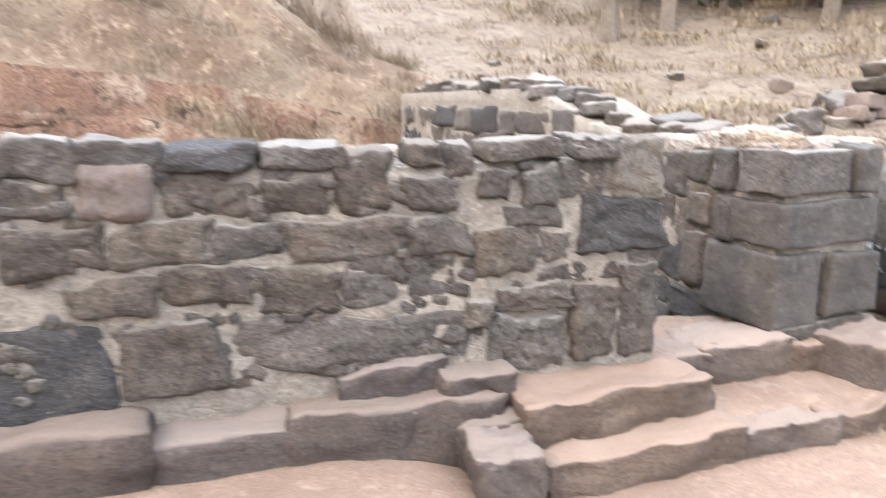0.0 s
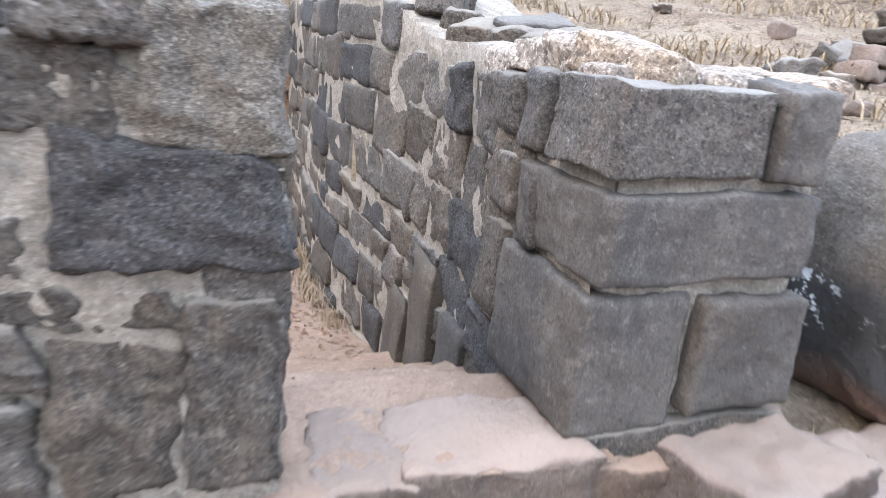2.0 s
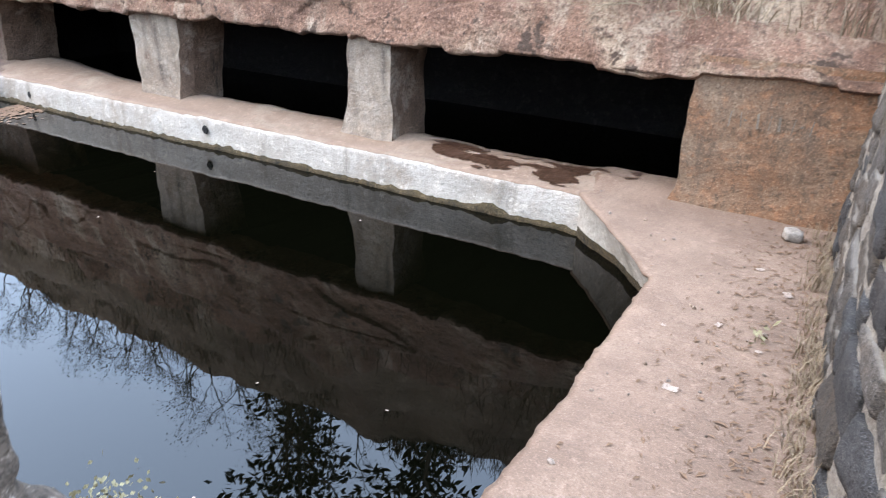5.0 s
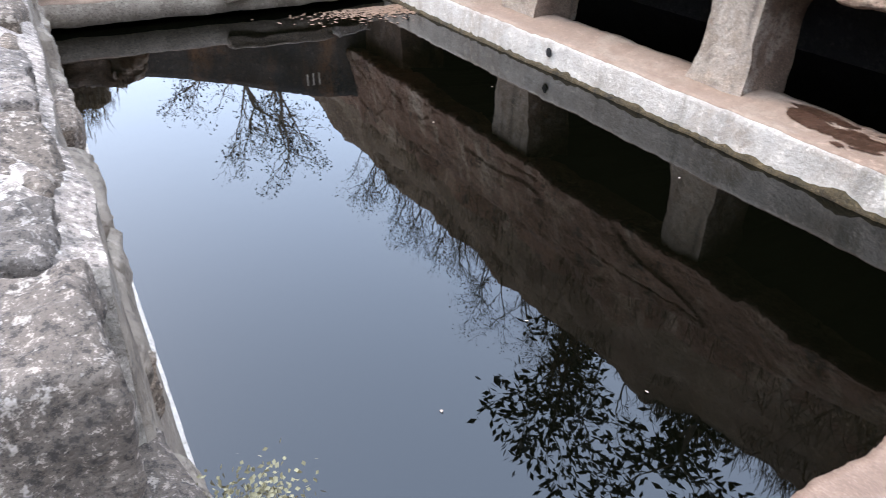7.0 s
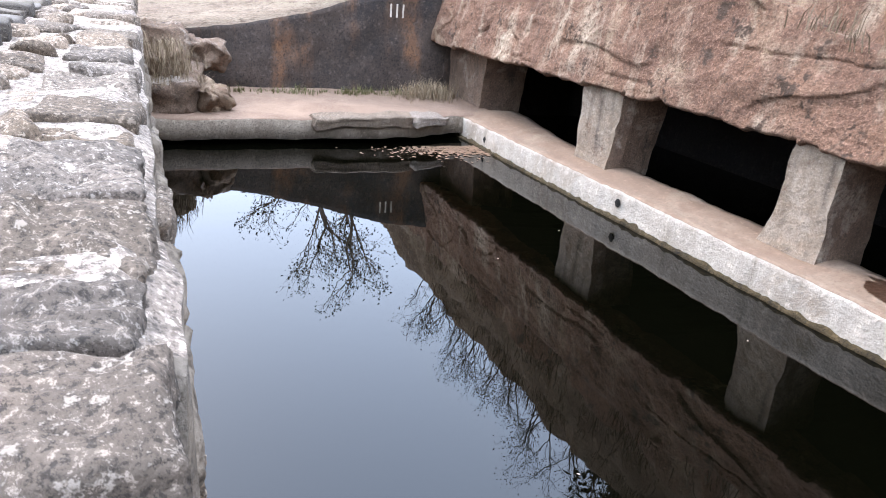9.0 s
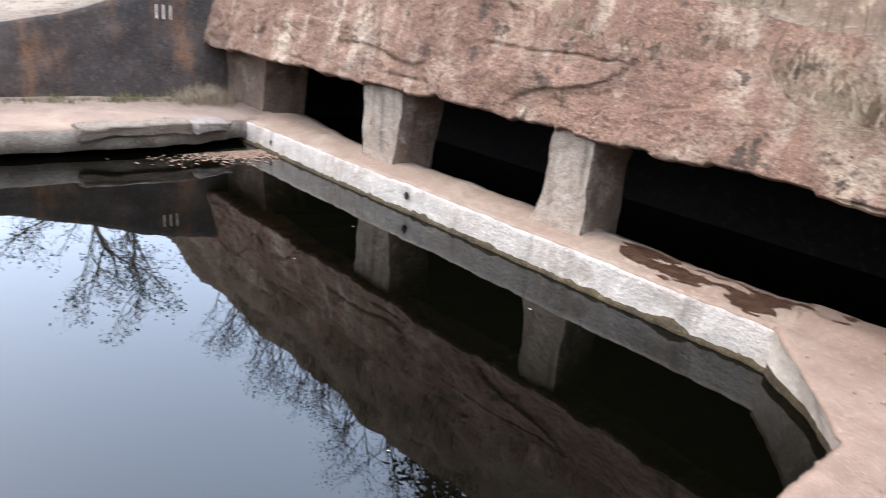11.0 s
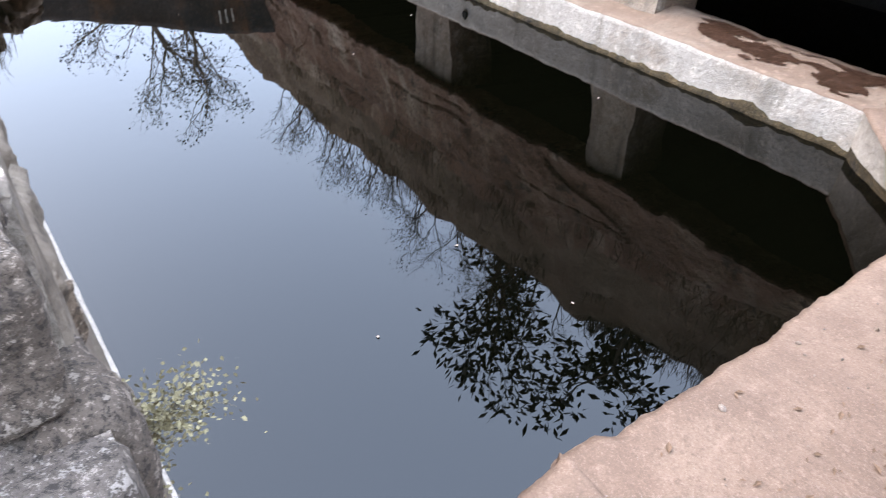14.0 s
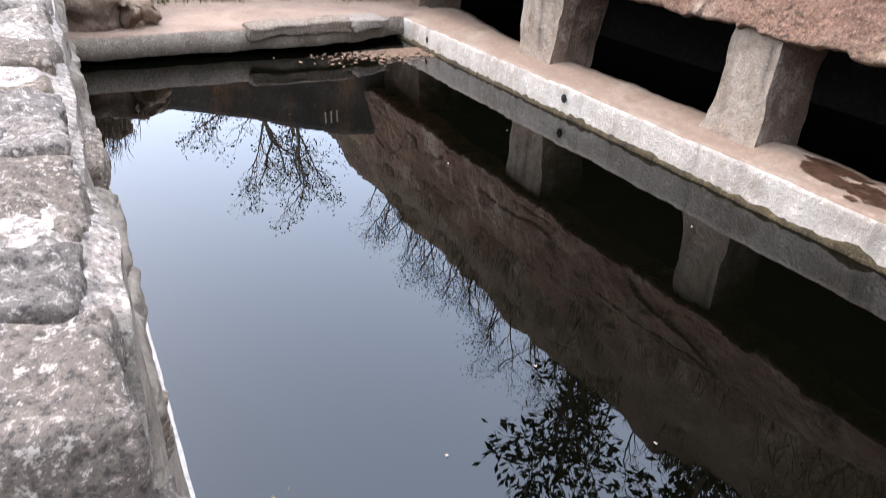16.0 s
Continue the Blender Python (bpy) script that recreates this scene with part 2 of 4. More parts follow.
def stone_block(sx, sy, sz, seed, bulge=0.5, rough=0.012, cuts=5, taper=0.0):
    """A rough-hewn block round its centre: bellied faces, worn corners."""
    bm = bmesh.new()
    bmesh.ops.create_cube(bm, size=1.0)
    bmesh.ops.subdivide_edges(bm, edges=bm.edges[:], cuts=cuts, use_grid_fill=True)
    r = min(sx, sy, sz) * 0.5 * bulge
    half = Vector((sx / 2, sy / 2, sz / 2))
    for v in bm.verts:
        p = Vector((v.co.x * sx, v.co.y * sy, v.co.z * sz))
        inner = Vector([max(-(h - r), min(h - r, c)) for c, h in zip(p, half)])
        d = p - inner
        if d.length > 1e-6:
            p = inner + d.normalized() * r * (0.75 if d.length > r * 1.05 else 1.0) if d.length > r else p
        q = p * 4.0 + Vector((seed * 3.1, seed * 1.7, seed * 0.9))
        p += noise.noise_vector(q) * rough * 2 + noise.noise_vector(q * 3.1) * rough + noise.noise_vector(q * 8.3) * rough * 0.5
        if cuts > 11:
            p += noise.noise_vector(q * 5.1) * rough * 0.8 + noise.noise_vector(q * 17.0) * rough * 0.35
        k = 1 - taper * (p.z / sz + 0.5)
        v.co = (p.x * k, p.y * k, p.z)
    return bm


def clamp01(v):
    return max(0.0, min(1.0, v))


def ease(a, b, v):
    k = clamp01((v - a) / (b - a))
    return k * k * (3 - 2 * k)


WATER = -1.035
WATER_IOR = 1.35
# ---- ground: one sheet, trodden at the wall, rising to the hillside ----
def ground_z(x, y):
    z = 0.16 * (1 - ease(0.3, 1.1, x)) + 0.025 * fbm(x * 0.7, y * 0.7, 0.3)
    d = math.hypot(max(0, x - 2.0), max(0, y - 1.5))
    hill = 0.05 * max(0, d - 1.6) + 0.010 * max(0, d - 1.6) ** 2 if d < 26 else 7.17 + 0.16 * (d - 26)
    side = ease(2.7, 3.5, x)
    z += (0.2 + hill) * ease(2.3, 3.0, y) * side
    z += 0.85 * ease(2.85, 3.5, y) * ease(2.75, 2.95, x) * (1 - ease(3.0, 3.7, x)) * (1 - ease(4.5, 9.0, y) * 0.6)
    z += 0.10 * fbm(x * 0.8, y * 0.8, 4.0) * side * ease(2.5, 5, y)
    if -30 < x < 2.75 and 2.75 < y < 9.4:
        z = -2.4
    elif -30 < x < 3.6 and 9.4 <= y < 60:
        z = min(z, -2.4) if x < 2.42 else z
    elif x <= -12.5 and y >= 2.75:
        z = max(z, 0.9 + 0.05 * (y - 2.75))
    return z


def grid_lines(lo, hi, near_lo, near_hi, fine, coarse):
    out, v = [], lo
    while v < hi:
        out.append(v)
        v += fine if near_lo <= v < near_hi else max(fine, min(coarse, 0.25 * max(near_lo - v, v - near_hi, fine)))
    out.append(hi)
    return out


bm = bmesh.new()
gx, gy = grid_lines(-400, 400, -3, 9, 0.12, 40), grid_lines(-300, 500, -2, 10, 0.12, 40)
gv = [[bm.verts.new((x, y, ground_z(x, y))) for y in gy] for x in gx]
for i in range(len(gx) - 1):
    for j in range(len(gy) - 1):
        f = bm.faces.new((gv[i][j], gv[i + 1][j], gv[i + 1][j + 1], gv[i][j + 1]))
        f.material_index = 1 if gx[i] > 2.6 and gy[j] > 2.6 or gx[i] < -12 else 0
ground = tagged(smooth(part("ground", bm, MAT_DIRT)), "dusty trodden earth rising to dry grassy hillside", "ground", kind="structure")
ground.data.materials.append(MAT_HILL)

# ---- water ----
water_mat = bpy.data.materials.new("still_pond_water")
water_mat.use_nodes = True
wt = water_mat.node_tree
wb = wt.nodes["Principled BSDF"]
wb.inputs["Base Color"].default_value = (0.0007, 0.0007, 0.0003, 1)
wb.inputs["Roughness"].default_value = 0.012
wb.inputs["IOR"].default_value = WATER_IOR
wpos = wt.nodes.new("ShaderNodeNewGeometry").outputs["Position"]
wbump = wt.nodes.new("ShaderNodeBump")
wbump.inputs["Strength"].default_value, wbump.inputs["Distance"].default_value = 0.12, 0.01
wt.links.new(noise_node(wt, wpos, 1.6, 3, 0.5), wbump.inputs["Height"])
wt.links.new(wbump.outputs[0], wb.inputs["Normal"])
bm = sheet(2, 2, lambda u, v: (-12 + u * 14.4, 3.1 + v * 10.0, WATER))
water = tagged(part("water", bm, water_mat), "still dark green pool water mirroring the sky", "water", kind="structure")


# ---- front wall: lime-mortared rubble, with a slanting end at the passage ----
def wall_end_x(y):
    return 1.80 if y < 2.78 else 1.80 - (y - 2.78) * 0.42


def swept(name, profile, x0, xend, n, power, rough, mat, top_fn=None, seed=0.0):
    """A profile of (y, z) swept along x, dense towards its end, with a cap."""
    bm = bmesh.new()
    rings = []
    for i in range(n + 1):
        u = 1 - (1 - i / n) ** power
        ring = []
        for y, z in profile:
            x = x0 + (xend(y) - x0) * u
            q = Vector((x * 3 + seed, y * 3, z * 3))
            d = noise.noise_vector(q) * rough + noise.noise_vector(q * 3.3) * rough * 0.5
            zz = top_fn(x, y, z) if top_fn else z
            ring.append(bm.verts.new((x + d.x * 0.3, y + d.y, zz + d.z)))
        rings.append(ring)
    for a, b in zip(rings, rings[1:]):
        for j in range(len(profile) - 1):
            bm.faces.new((a[j], b[j], b[j + 1], a[j + 1]))
    cap = bm.faces.new(rings[-1])
    bmesh.ops.triangulate(bm, faces=[cap])
    bmesh.ops.recalc_face_normals(bm, faces=bm.faces[:])
    return part(name, bm, mat)


prof = [(2.622, -0.3 + 0.09 * k) for k in range(18)] + [(2.65 + 0.062 * k, 1.285 if k else 1.27) for k in range(10)]
prof += [(3.27, 1.24 - 0.0)] + [(3.27 + 0.14 * k / 14, 1.2 - 0.185 * k) for k in range(15)]


def wall_top(x, y, z):
    """The wall's top drops to a lower course at its passage end, behind the end stone."""
    low = max(ease(1.42, 1.5, x + max(0, y - 2.78) * 0.3) * ease(2.76, 2.82, y), ease(1.6, 1.64, x))
    return min(z, 1.285 - 0.225 * low)


wall_front = tagged(swept("wall_front", prof, -12.5, wall_end_x, 150, 2.3, 0.022, MAT_MORTAR, wall_top), "grey rubble stone wall in pale lime mortar", "wall", kind="structure")
wall_front.data.materials.append(MAT_POOLFACE)
wall_front.data.materials.append(MAT_COPING)
for p in wall_front.data.polygons:
    if p.center.y > 3.26 and p.center.z < 1.22:
        p.material_index = 1
    elif p.normal.z > 0.6 and p.center.y > 2.66:
        p.material_index = 2


def rubble(name, sx, sy, sz, seed, mat, parent, m, rough=0.012, bulge=0.25, cuts=5, skew=0.1, label=""):
    rnd = random.Random(seed)
    bm = stone_block(sx, sy, sz, seed, bulge, rough, cuts)
    c = [[rnd.uniform(-skew, skew) for _ in range(2)] for _ in range(4)]
    for v in bm.verts:
        a, b = v.co.x / sx + 0.5, v.co.z / sz + 0.5
        w = ((1 - a) * (1 - b), a * (1 - b), (1 - a) * b, a * b)
        v.co.x += sx * sum(k * q[0] for k, q in zip(w, c))
        v.co.z += sz * sum(k * q[1] for k, q in zip(w, c))
    ob = smooth(part(name, bm, mat, parent, label))
    ob.matrix_basis = m
    return ob


# stones of the outer face: x from, x to, z from, z to
FACE_A = [
    (1.60, 1.80, 1.11, 1.34), (1.34, 1.58, 1.27, 1.36), (0.97, 1.33, 1.27, 1.35), (1.30, 1.50, 1.11, 1.25),
    (1.38, 1.80, 0.84, 1.08), (0.91, 1.20, 0.80, 0.99), (1.23, 1.60, 0.74, 0.82), (1.63, 1.80, 0.40, 0.79),
    (1.42, 1.58, 0.42, 0.71), (0.98, 1.33, 0.35, 0.60), (1.02, 1.36, 0.63, 0.75), (0.94, 1.09, 1.11, 1.23),
    (1.05, 1.30, 0.99, 1.09), (1.25, 1.35, 0.86, 0.95), (1.12, 1.27, 1.12, 1.24), (1.52, 1.59, 1.12, 1.22),
]
FACE_B = [
    (-0.76, -0.55, 1.25, 1.40), (-0.53, -0.29, 1.12, 1.31), (-0.25, 0.05, 1.12, 1.25), (0.10, 0.32, 1.10, 1.22),
    (0.10, 0.38, 1.27, 1.36), (0.36, 0.60, 1.10, 1.33), (0.64, 0.79, 1.26, 1.35), (0.63, 0.86, 1.09, 1.23),
    (0.81, 0.94, 1.22, 1.34), (0.24, 0.62, 0.91, 1.06), (0.66, 0.87, 0.90, 1.06), (-0.78, -0.56, 1.12, 1.27),
    (-0.78, -0.46, 0.92, 1.10), (-0.60, -0.30, 0.78, 0.91), (-0.34, -0.12, 0.94, 1.09), (-0.10, 0.15, 0.95, 1.09),
    (0.05, 0.33, 0.78, 0.89), (0.40, 0.55, 0.75, 0.89), (0.62, 0.86, 0.70, 0.88), (-0.22, 0.01, 0.79, 0.92),
    (-0.52, -0.27, 1.29, 1.39), (-0.24, 0.07, 1.28, 1.37), (-0.43, -0.08, 0.44, 0.73), (-0.9, -0.48, 0.44, 0.74),
]
NEAR = (0, 1, 3, 4, 6, 7, 8, 9, 10)


def close_joints(rects, gap, reach, bounds):
    """Grows every stone of a face sideways and upwards until only a mortar joint is left to its neighbours."""
    rects = [list(r) for r in rects]
    for _ in range(int(reach / 0.005)):
        for i, r in enumerate(rects):
            for side, d in ((0, -0.005), (1, 0.005), (2, -0.005), (3, 0.005)):
                t = list(r)
                t[side] += d
                if t[0] < bounds[0] or t[1] > bounds[1] or t[2] < bounds[2] or t[3] > bounds[3]:
                    continue
                if all(t[0] - gap >= o[1] or t[1] + gap <= o[0] or t[2] - gap >= o[3] or t[3] + gap <= o[2] for j, o in enumerate(rects) if j != i):
                    r[side] = t[side]
    return [tuple(r) for r in rects]


FACE = close_joints(FACE_A + FACE_B + [(-0.06, 0.94, 0.46, 0.69), (0.87, 0.99, 0.60, 0.72), (-0.24, -0.1, 0.68, 0.76)], 0.018, 0.08, (-0.95, 1.80, 0.36, 1.345))
FACE[0] = (1.56, 1.805, 1.10, 1.345)
for k, (a, b, lo, hi) in enumerate(FACE):
    mat = MAT_STONE_DARK if k in (4, 37, 39) else MAT_STONE_PINK if k == 17 else MAT_STONE_LIGHT if k in (0, 15) else MAT_STONE
    sl = -0.12 if k in (38, 39, 40) else 0.0
    deep = 0.14 if k == 0 else 0.24
    m = pose((a + b) / 2, 2.607 + deep / 2 - 0.008 * (k % 3), (lo + hi) / 2, 0, sl * 20 if k != 40 else 3, 0)
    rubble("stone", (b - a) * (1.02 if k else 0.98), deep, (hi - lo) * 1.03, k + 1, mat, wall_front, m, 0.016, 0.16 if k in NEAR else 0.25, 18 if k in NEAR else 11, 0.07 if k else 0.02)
rnd = random.Random(5)
for k in range(150):
    s = rnd.uniform(0.03, 0.075)
    rubble("chink_stone", s * rnd.uniform(1, 2), 0.08, s, 1200 + k, MAT_STONE, wall_front, pose(rnd.uniform(-0.9, 1.3), 2.645, rnd.uniform(0.45, 1.3), 0, rnd.uniform(-40, 40), 0), 0.006, 0.4, 2, 0.15)
z = 0.45
while z < 1.3:
    h, x = rnd.uniform(0.13, 0.2), -0.9
    while x > -3.2:
        w = rnd.uniform(0.18, 0.42)
        rubble("stone", w * 0.9, 0.22, h * 0.88, int(x * 100 + z * 1000), MAT_STONE, wall_front, pose(x - w / 2, 2.70, z + h / 2), cuts=3)
        x -= w
    z += h
# end face stones beside the passage
for k, (y0, y1, lo, hi) in enumerate([(2.62, 2.78, 0.36, 0.74), (2.62, 2.78, 0.78, 1.0), (2.62, 2.80, 1.03, 1.11), (2.82, 3.2, 0.36, 0.66), (2.82, 3.0, 0.7, 1.05), (3.04, 3.22, 0.7, 1.03)]):
    ym = (y0 + y1) / 2
    turn = -23 if ym > 2.8 else 0
    rubble("stone", 0.16, (y1 - y0) * 1.02, hi - lo, 90 + k, MAT_STONE, wall_front, pose(wall_end_x(ym) - 0.078, ym, (lo + hi) / 2, 0, 0, -turn), 0.009, 0.16, 16, 0.04)

# coping stones on the wall's top, towards the pool: x from, x to, y from
COPING = [
    (1.335, 1.505, 2.86), (1.17, 1.31, 3.0), (0.90, 1.16, 2.98), (0.60, 0.86, 2.93), (0.38, 0.56, 3.05), (0.10, 0.34, 3.02),
    (-0.22, 0.04, 3.0), (-0.55, -0.28, 3.05), (-0.9, -0.62, 3.02), (-1.3, -0.98, 3.04),
]
for k, (a, b, y0) in enumerate(COPING):
    rubble("coping_stone", (b - a) * (1.0 if k < 2 else 0.86), (3.25 - y0) * (1.0 if k == 0 else 0.9), 0.2, 140 + k, MAT_COPESTONE, wall_front, pose((a + b) / 2, (y0 + 3.25) / 2 + 0.01, 1.195 + 0.005 * (k % 3), rnd.uniform(-2, 2), rnd.uniform(-2, 2), rnd.uniform(-8, 8) * (k > 0)), 0.009 if k == 0 else 0.013, 0.1, 18 if k < 4 else 11, 0.04 if k == 0 else 0.09)
for k in range(46):
    x, y = 1.3 - 9.0 * (k / 46) ** 1.3, rnd.uniform(2.82, 3.02)
    w = rnd.uniform(0.1, 0.26)
    rubble("coping_stone", w, rnd.uniform(0.08, 0.18), 0.1, 200 + k, MAT_COPESTONE if k % 2 else MAT_COPING, wall_front, pose(x, y, 1.262, rnd.uniform(-4, 4), rnd.uniform(-4, 4), rnd.uniform(-30, 30)), 0.014, 0.3, 6, 0.15)
for k in range(24):
    x = -1.45 - 0.33 * k
    rubble("coping_stone", rnd.uniform(0.22, 0.32), rnd.uniform(0.2, 0.3), 0.14, 260 + k, MAT_COPING if k % 3 else MAT_COPESTONE, wall_front, pose(x, 3.14, 1.228, 0, 0, rnd.uniform(-9, 9)), 0.012, 0.2, 4, 0.1)
# rough stones proud of the pool face under the coping
for k in range(26):
    x = 1.42 - 0.17 * k
    zz = 1.06 - 0.2 * (k % 2) - 0.1 * rnd.random()
    rubble("stone", rnd.uniform(0.14, 0.26), 0.12, rnd.uniform(0.12, 0.2), 1300 + k, MAT_POOLFACE if k % 3 else MAT_COPESTONE, wall_front, pose(x, 3.222 + (1.2 - zz) * 0.054, zz, rnd.uniform(-8, 4), rnd.uniform(-15, 15), 0), 0.014, 0.3, 9, 0.14)
# lower end stone
rubble("coping_stone", 0.22, 0.5, 0.16, 300, MAT_COPESTONE, wall_front, pose(1.56, 3.02, 1.01, 0, 0, 20), 0.014, 0.2, 6, 0.05)
# pale lime line where the wall meets the water
bm = sheet(90, 2, lambda u, v: (-10 + u * 11.2, 3.395 + 0.026 * v + 0.006 * fbm(u * 60, v, 1), WATER + 0.005 + 0.03 * (1 - v) * (0.7 + 0.5 * fbm(u * 40, 0, 2))))
part("waterline", bm, MAT_LIMEWHITE, wall_front, "white lime crust at the waterline")

# ---- plinth and steps before the wall ----
plinth = tagged(new("stone_plinth"), "long low plinth of worn brown stones under the wall", "plinth")
for k, (a, b, y0, lo, hi, tilt) in enumerate([(-1.6, -0.35, 2.42, -0.05, 0.40, 0.5), (-0.42, 0.62, 2.44, -0.05, 0.33, 1.5), (0.08, 0.98, 2.43, -0.05, 0.36, 3), (0.74, 1.08, 2.48, 0.2, 0.43, 0), (0.36, 0.80, 2.56, 0.26, 0.47, -6), (0.8, 1.12, 2.38, -0.05, 0.26, 0), (-2.9, -1.55, 2.43, -0.05, 0.4, 0)]):
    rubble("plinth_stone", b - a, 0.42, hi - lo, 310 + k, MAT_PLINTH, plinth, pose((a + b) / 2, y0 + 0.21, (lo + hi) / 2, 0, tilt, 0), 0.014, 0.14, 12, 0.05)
steps = tagged(new("stone_steps"), "two worn brown stone steps up to the passage", "steps")
for k, (a, b, y0, y1, lo, hi, t1) in enumerate([
        (0.79, 1.07, 2.12, 2.5, -0.08, 0.235, -8), (1.05, 2.0, 2.17, 2.5, -0.08, 0.15, 2), (1.95, 2.5, 2.2, 2.6, -0.08, 0.145, 0), (2.46, 3.15, 2.2, 2.5, -0.08, 0.135, -7),
        (1.04, 1.92, 2.33, 2.72, 0.05, 0.335, 2), (1.86, 2.12, 2.6, 2.95, 0.05, 0.33, 2), (2.08, 2.58, 2.62, 2.95, 0.05, 0.335, 0), (2.56, 2.82, 2.62, 2.9, 0.0, 0.31, 0), (2.80, 3.28, 2.38, 2.82, -0.06, 0.34, 12), (3.3, 4.05, 2.42, 2.8, -0.05, 0.24, 8), (3.2, 3.45, 2.22, 2.45, -0.05, 0.13, 20)]):
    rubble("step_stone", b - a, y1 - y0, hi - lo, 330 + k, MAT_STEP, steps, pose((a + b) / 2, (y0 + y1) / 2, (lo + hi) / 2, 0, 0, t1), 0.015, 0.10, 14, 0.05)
bm = sheet(40, 14, lambda u, v: (1.88 + 1.25 * u, 2.25 + 0.45 * v + 0.04 * fbm(u * 5, 0, 3), 0.152 + 0.010 * fbm(u * 9, v * 4, 3) - 0.06 * (1 - ease(0, 0.12, u) * ease(1, 0.75, u) * ease(0, 0.2, v))))
smooth(part("dust_fill", bm, MAT_DIRT, steps, "trodden dust on the tread"))


# ---- passage floor, steps down and path beside the pool ----
def right_x(y):
    return 2.52 - 0.02 * ease(2.7, 3.9, y) - 0.26 * ease(3.9, 6.4, y) - 0.06 * ease(6.4, 9.0, y)


def path_z(x, y):
    z = 0.33
    for ys, dz in ((3.12, 0.19), (3.50, 0.19), (3.87, 0.19), (4.40, 0.20)):
        w = ys + 0.07 * fbm(x * 2.5, ys, 1)
        z -= dz * ease(w, w + 0.05, y)
    z -= 0.19 * ease(4.5, 6.8, y) - 0.07 * ease(8.9, 9.3, y)
    return z + 0.014 * fbm(x * 2.2, y * 2.2, 2) + 0.006 * fbm(x * 8, y * 8, 5)


def edge_x(y):
    e = 1.09 + 0.03 * fbm(y * 2.1, 0, 3) + 0.012 * fbm(y * 9, 0, 4)
    e += 0.05 * ease(6.3, 5.4, y) - 0.06 * ease(4.80, 4.72, y) + 0.12 * ease(4.52, 4.4, y)
    if y > 7.55:
        e = 1.03 - 0.97 * ((y - 7.55) / 1.27) ** 1.12 + 0.02 * fbm(y * 7, 0, 6) if y < 8.82 else 0.06
    return min(e, 1.5) if y > 3.42 else 1.62


ys = [2.62 + 0.022 * k for k in range(200)] + [7.02 + 0.035 * k for k in range(74)]
bm = bmesh.new()
rows_v = []
for y in ys:
    xe, xr = edge_x(y), right_x(y) + 0.12
    line = []
    for k in range(4):
        d = (3 - k) / 3
        line.append(bm.verts.new((xe + 0.02 + (0.22 + 0.05 * fbm(y * 4, d * 3, 7)) * d ** 0.7 * ease(8.75, 8.2, y), y + 0.15 * d ** 0.7 * ease(7.4, 7.8, y) * ease(8.75, 8.2, y), path_z(xe, y) - 0.03 - 0.85 * d)))
    for k in range(27):
        x = xe + (xr - xe) * k / 26
        line.append(bm.verts.new((x, y, path_z(x, y) - (0.012 if k == 0 else 0))))
    rows_v.append(line)
for a, b in zip(rows_v, rows_v[1:]):
    for j in range(len(a) - 1):
        f = bm.faces.new((a[j], a[j + 1], b[j + 1], b[j]))
        # below the corner's white lip, dark moss colour stands in for shade
        f.material_index = (3 if j < 2 else 2) if j < 3 and a[0].co.y > 7.5 else 1 if j < 3 else 0
path = tagged(smooth(part("path", bm, MAT_DIRT)), "trodden brown earth path with worn steps beside the pool", "path", kind="structure")
for extra in (MAT_POOLFACE, MAT_LIME, MAT_MOSS_SHADE):
    path.data.materials.append(extra)

# ---- right-hand retaining wall ----
def right_top(y):
    return 1.24 + 0.05 * ease(3.4, 3.8, y) + 0.32 * ease(4.2, 5.6, y)


bm = bmesh.new()
cols = []
for i in range(101):
    y = 2.72 + 6.6 * (i / 100)
    col = []
    for j in range(25):
        z = -0.9 + (right_top(y) + 0.9) * j / 24
        q = Vector((y * 3, z * 3, 9))
        col.append(bm.verts.new((right_x(y) + 0.012 + 0.05 * (z + 0.6) * 0.3 + 0.03 * noise.noise(q) + 0.015 * noise.noise(q * 3), y, z)))
    for j, dx in enumerate((0.12, 0.3, 0.5, 0.8)):
        q = Vector((y * 3, dx * 6, 3))
        col.append(bm.verts.new((right_x(y) + dx, y, right_top(y) + 0.03 * noise.noise(q) - 0.05 * (j == 3))))
    cols.append(col)
for a, b in zip(cols, cols[1:]):
    for j in range(len(a) - 1):
        bm.faces.new((a[j], b[j], b[j + 1], a[j + 1]))
wall_right = tagged(smooth(part("wall_right", bm, MAT_MORTAR)), "rubble retaining wall lining the passage and path", "wall", kind="structure")
rnd = random.Random(11)
z = -0.65
row = 0
while z < 1.6:
    h = rnd.uniform(0.16, 0.27)
    y = 2.98 + rnd.uniform(0, 0.15)
    while y < 9.0:
        w = rnd.uniform(0.2, 0.48) * (1 if y < 5 else 1.4)
        ym = y + w / 2
        if z + h < right_top(ym) + 0.05 and z + h > path_z(2.3, ym) - 0.05:
            slope = math.degrees(math.atan((right_x(ym + 0.1) - right_x(ym - 0.1)) / 0.2))
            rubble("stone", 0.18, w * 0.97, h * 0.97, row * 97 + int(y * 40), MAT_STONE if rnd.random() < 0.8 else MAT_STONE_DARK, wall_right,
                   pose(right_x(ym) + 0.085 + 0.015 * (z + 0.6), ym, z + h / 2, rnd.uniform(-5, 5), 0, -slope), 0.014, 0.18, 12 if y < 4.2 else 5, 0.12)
        y += w
    z += h
    row += 1
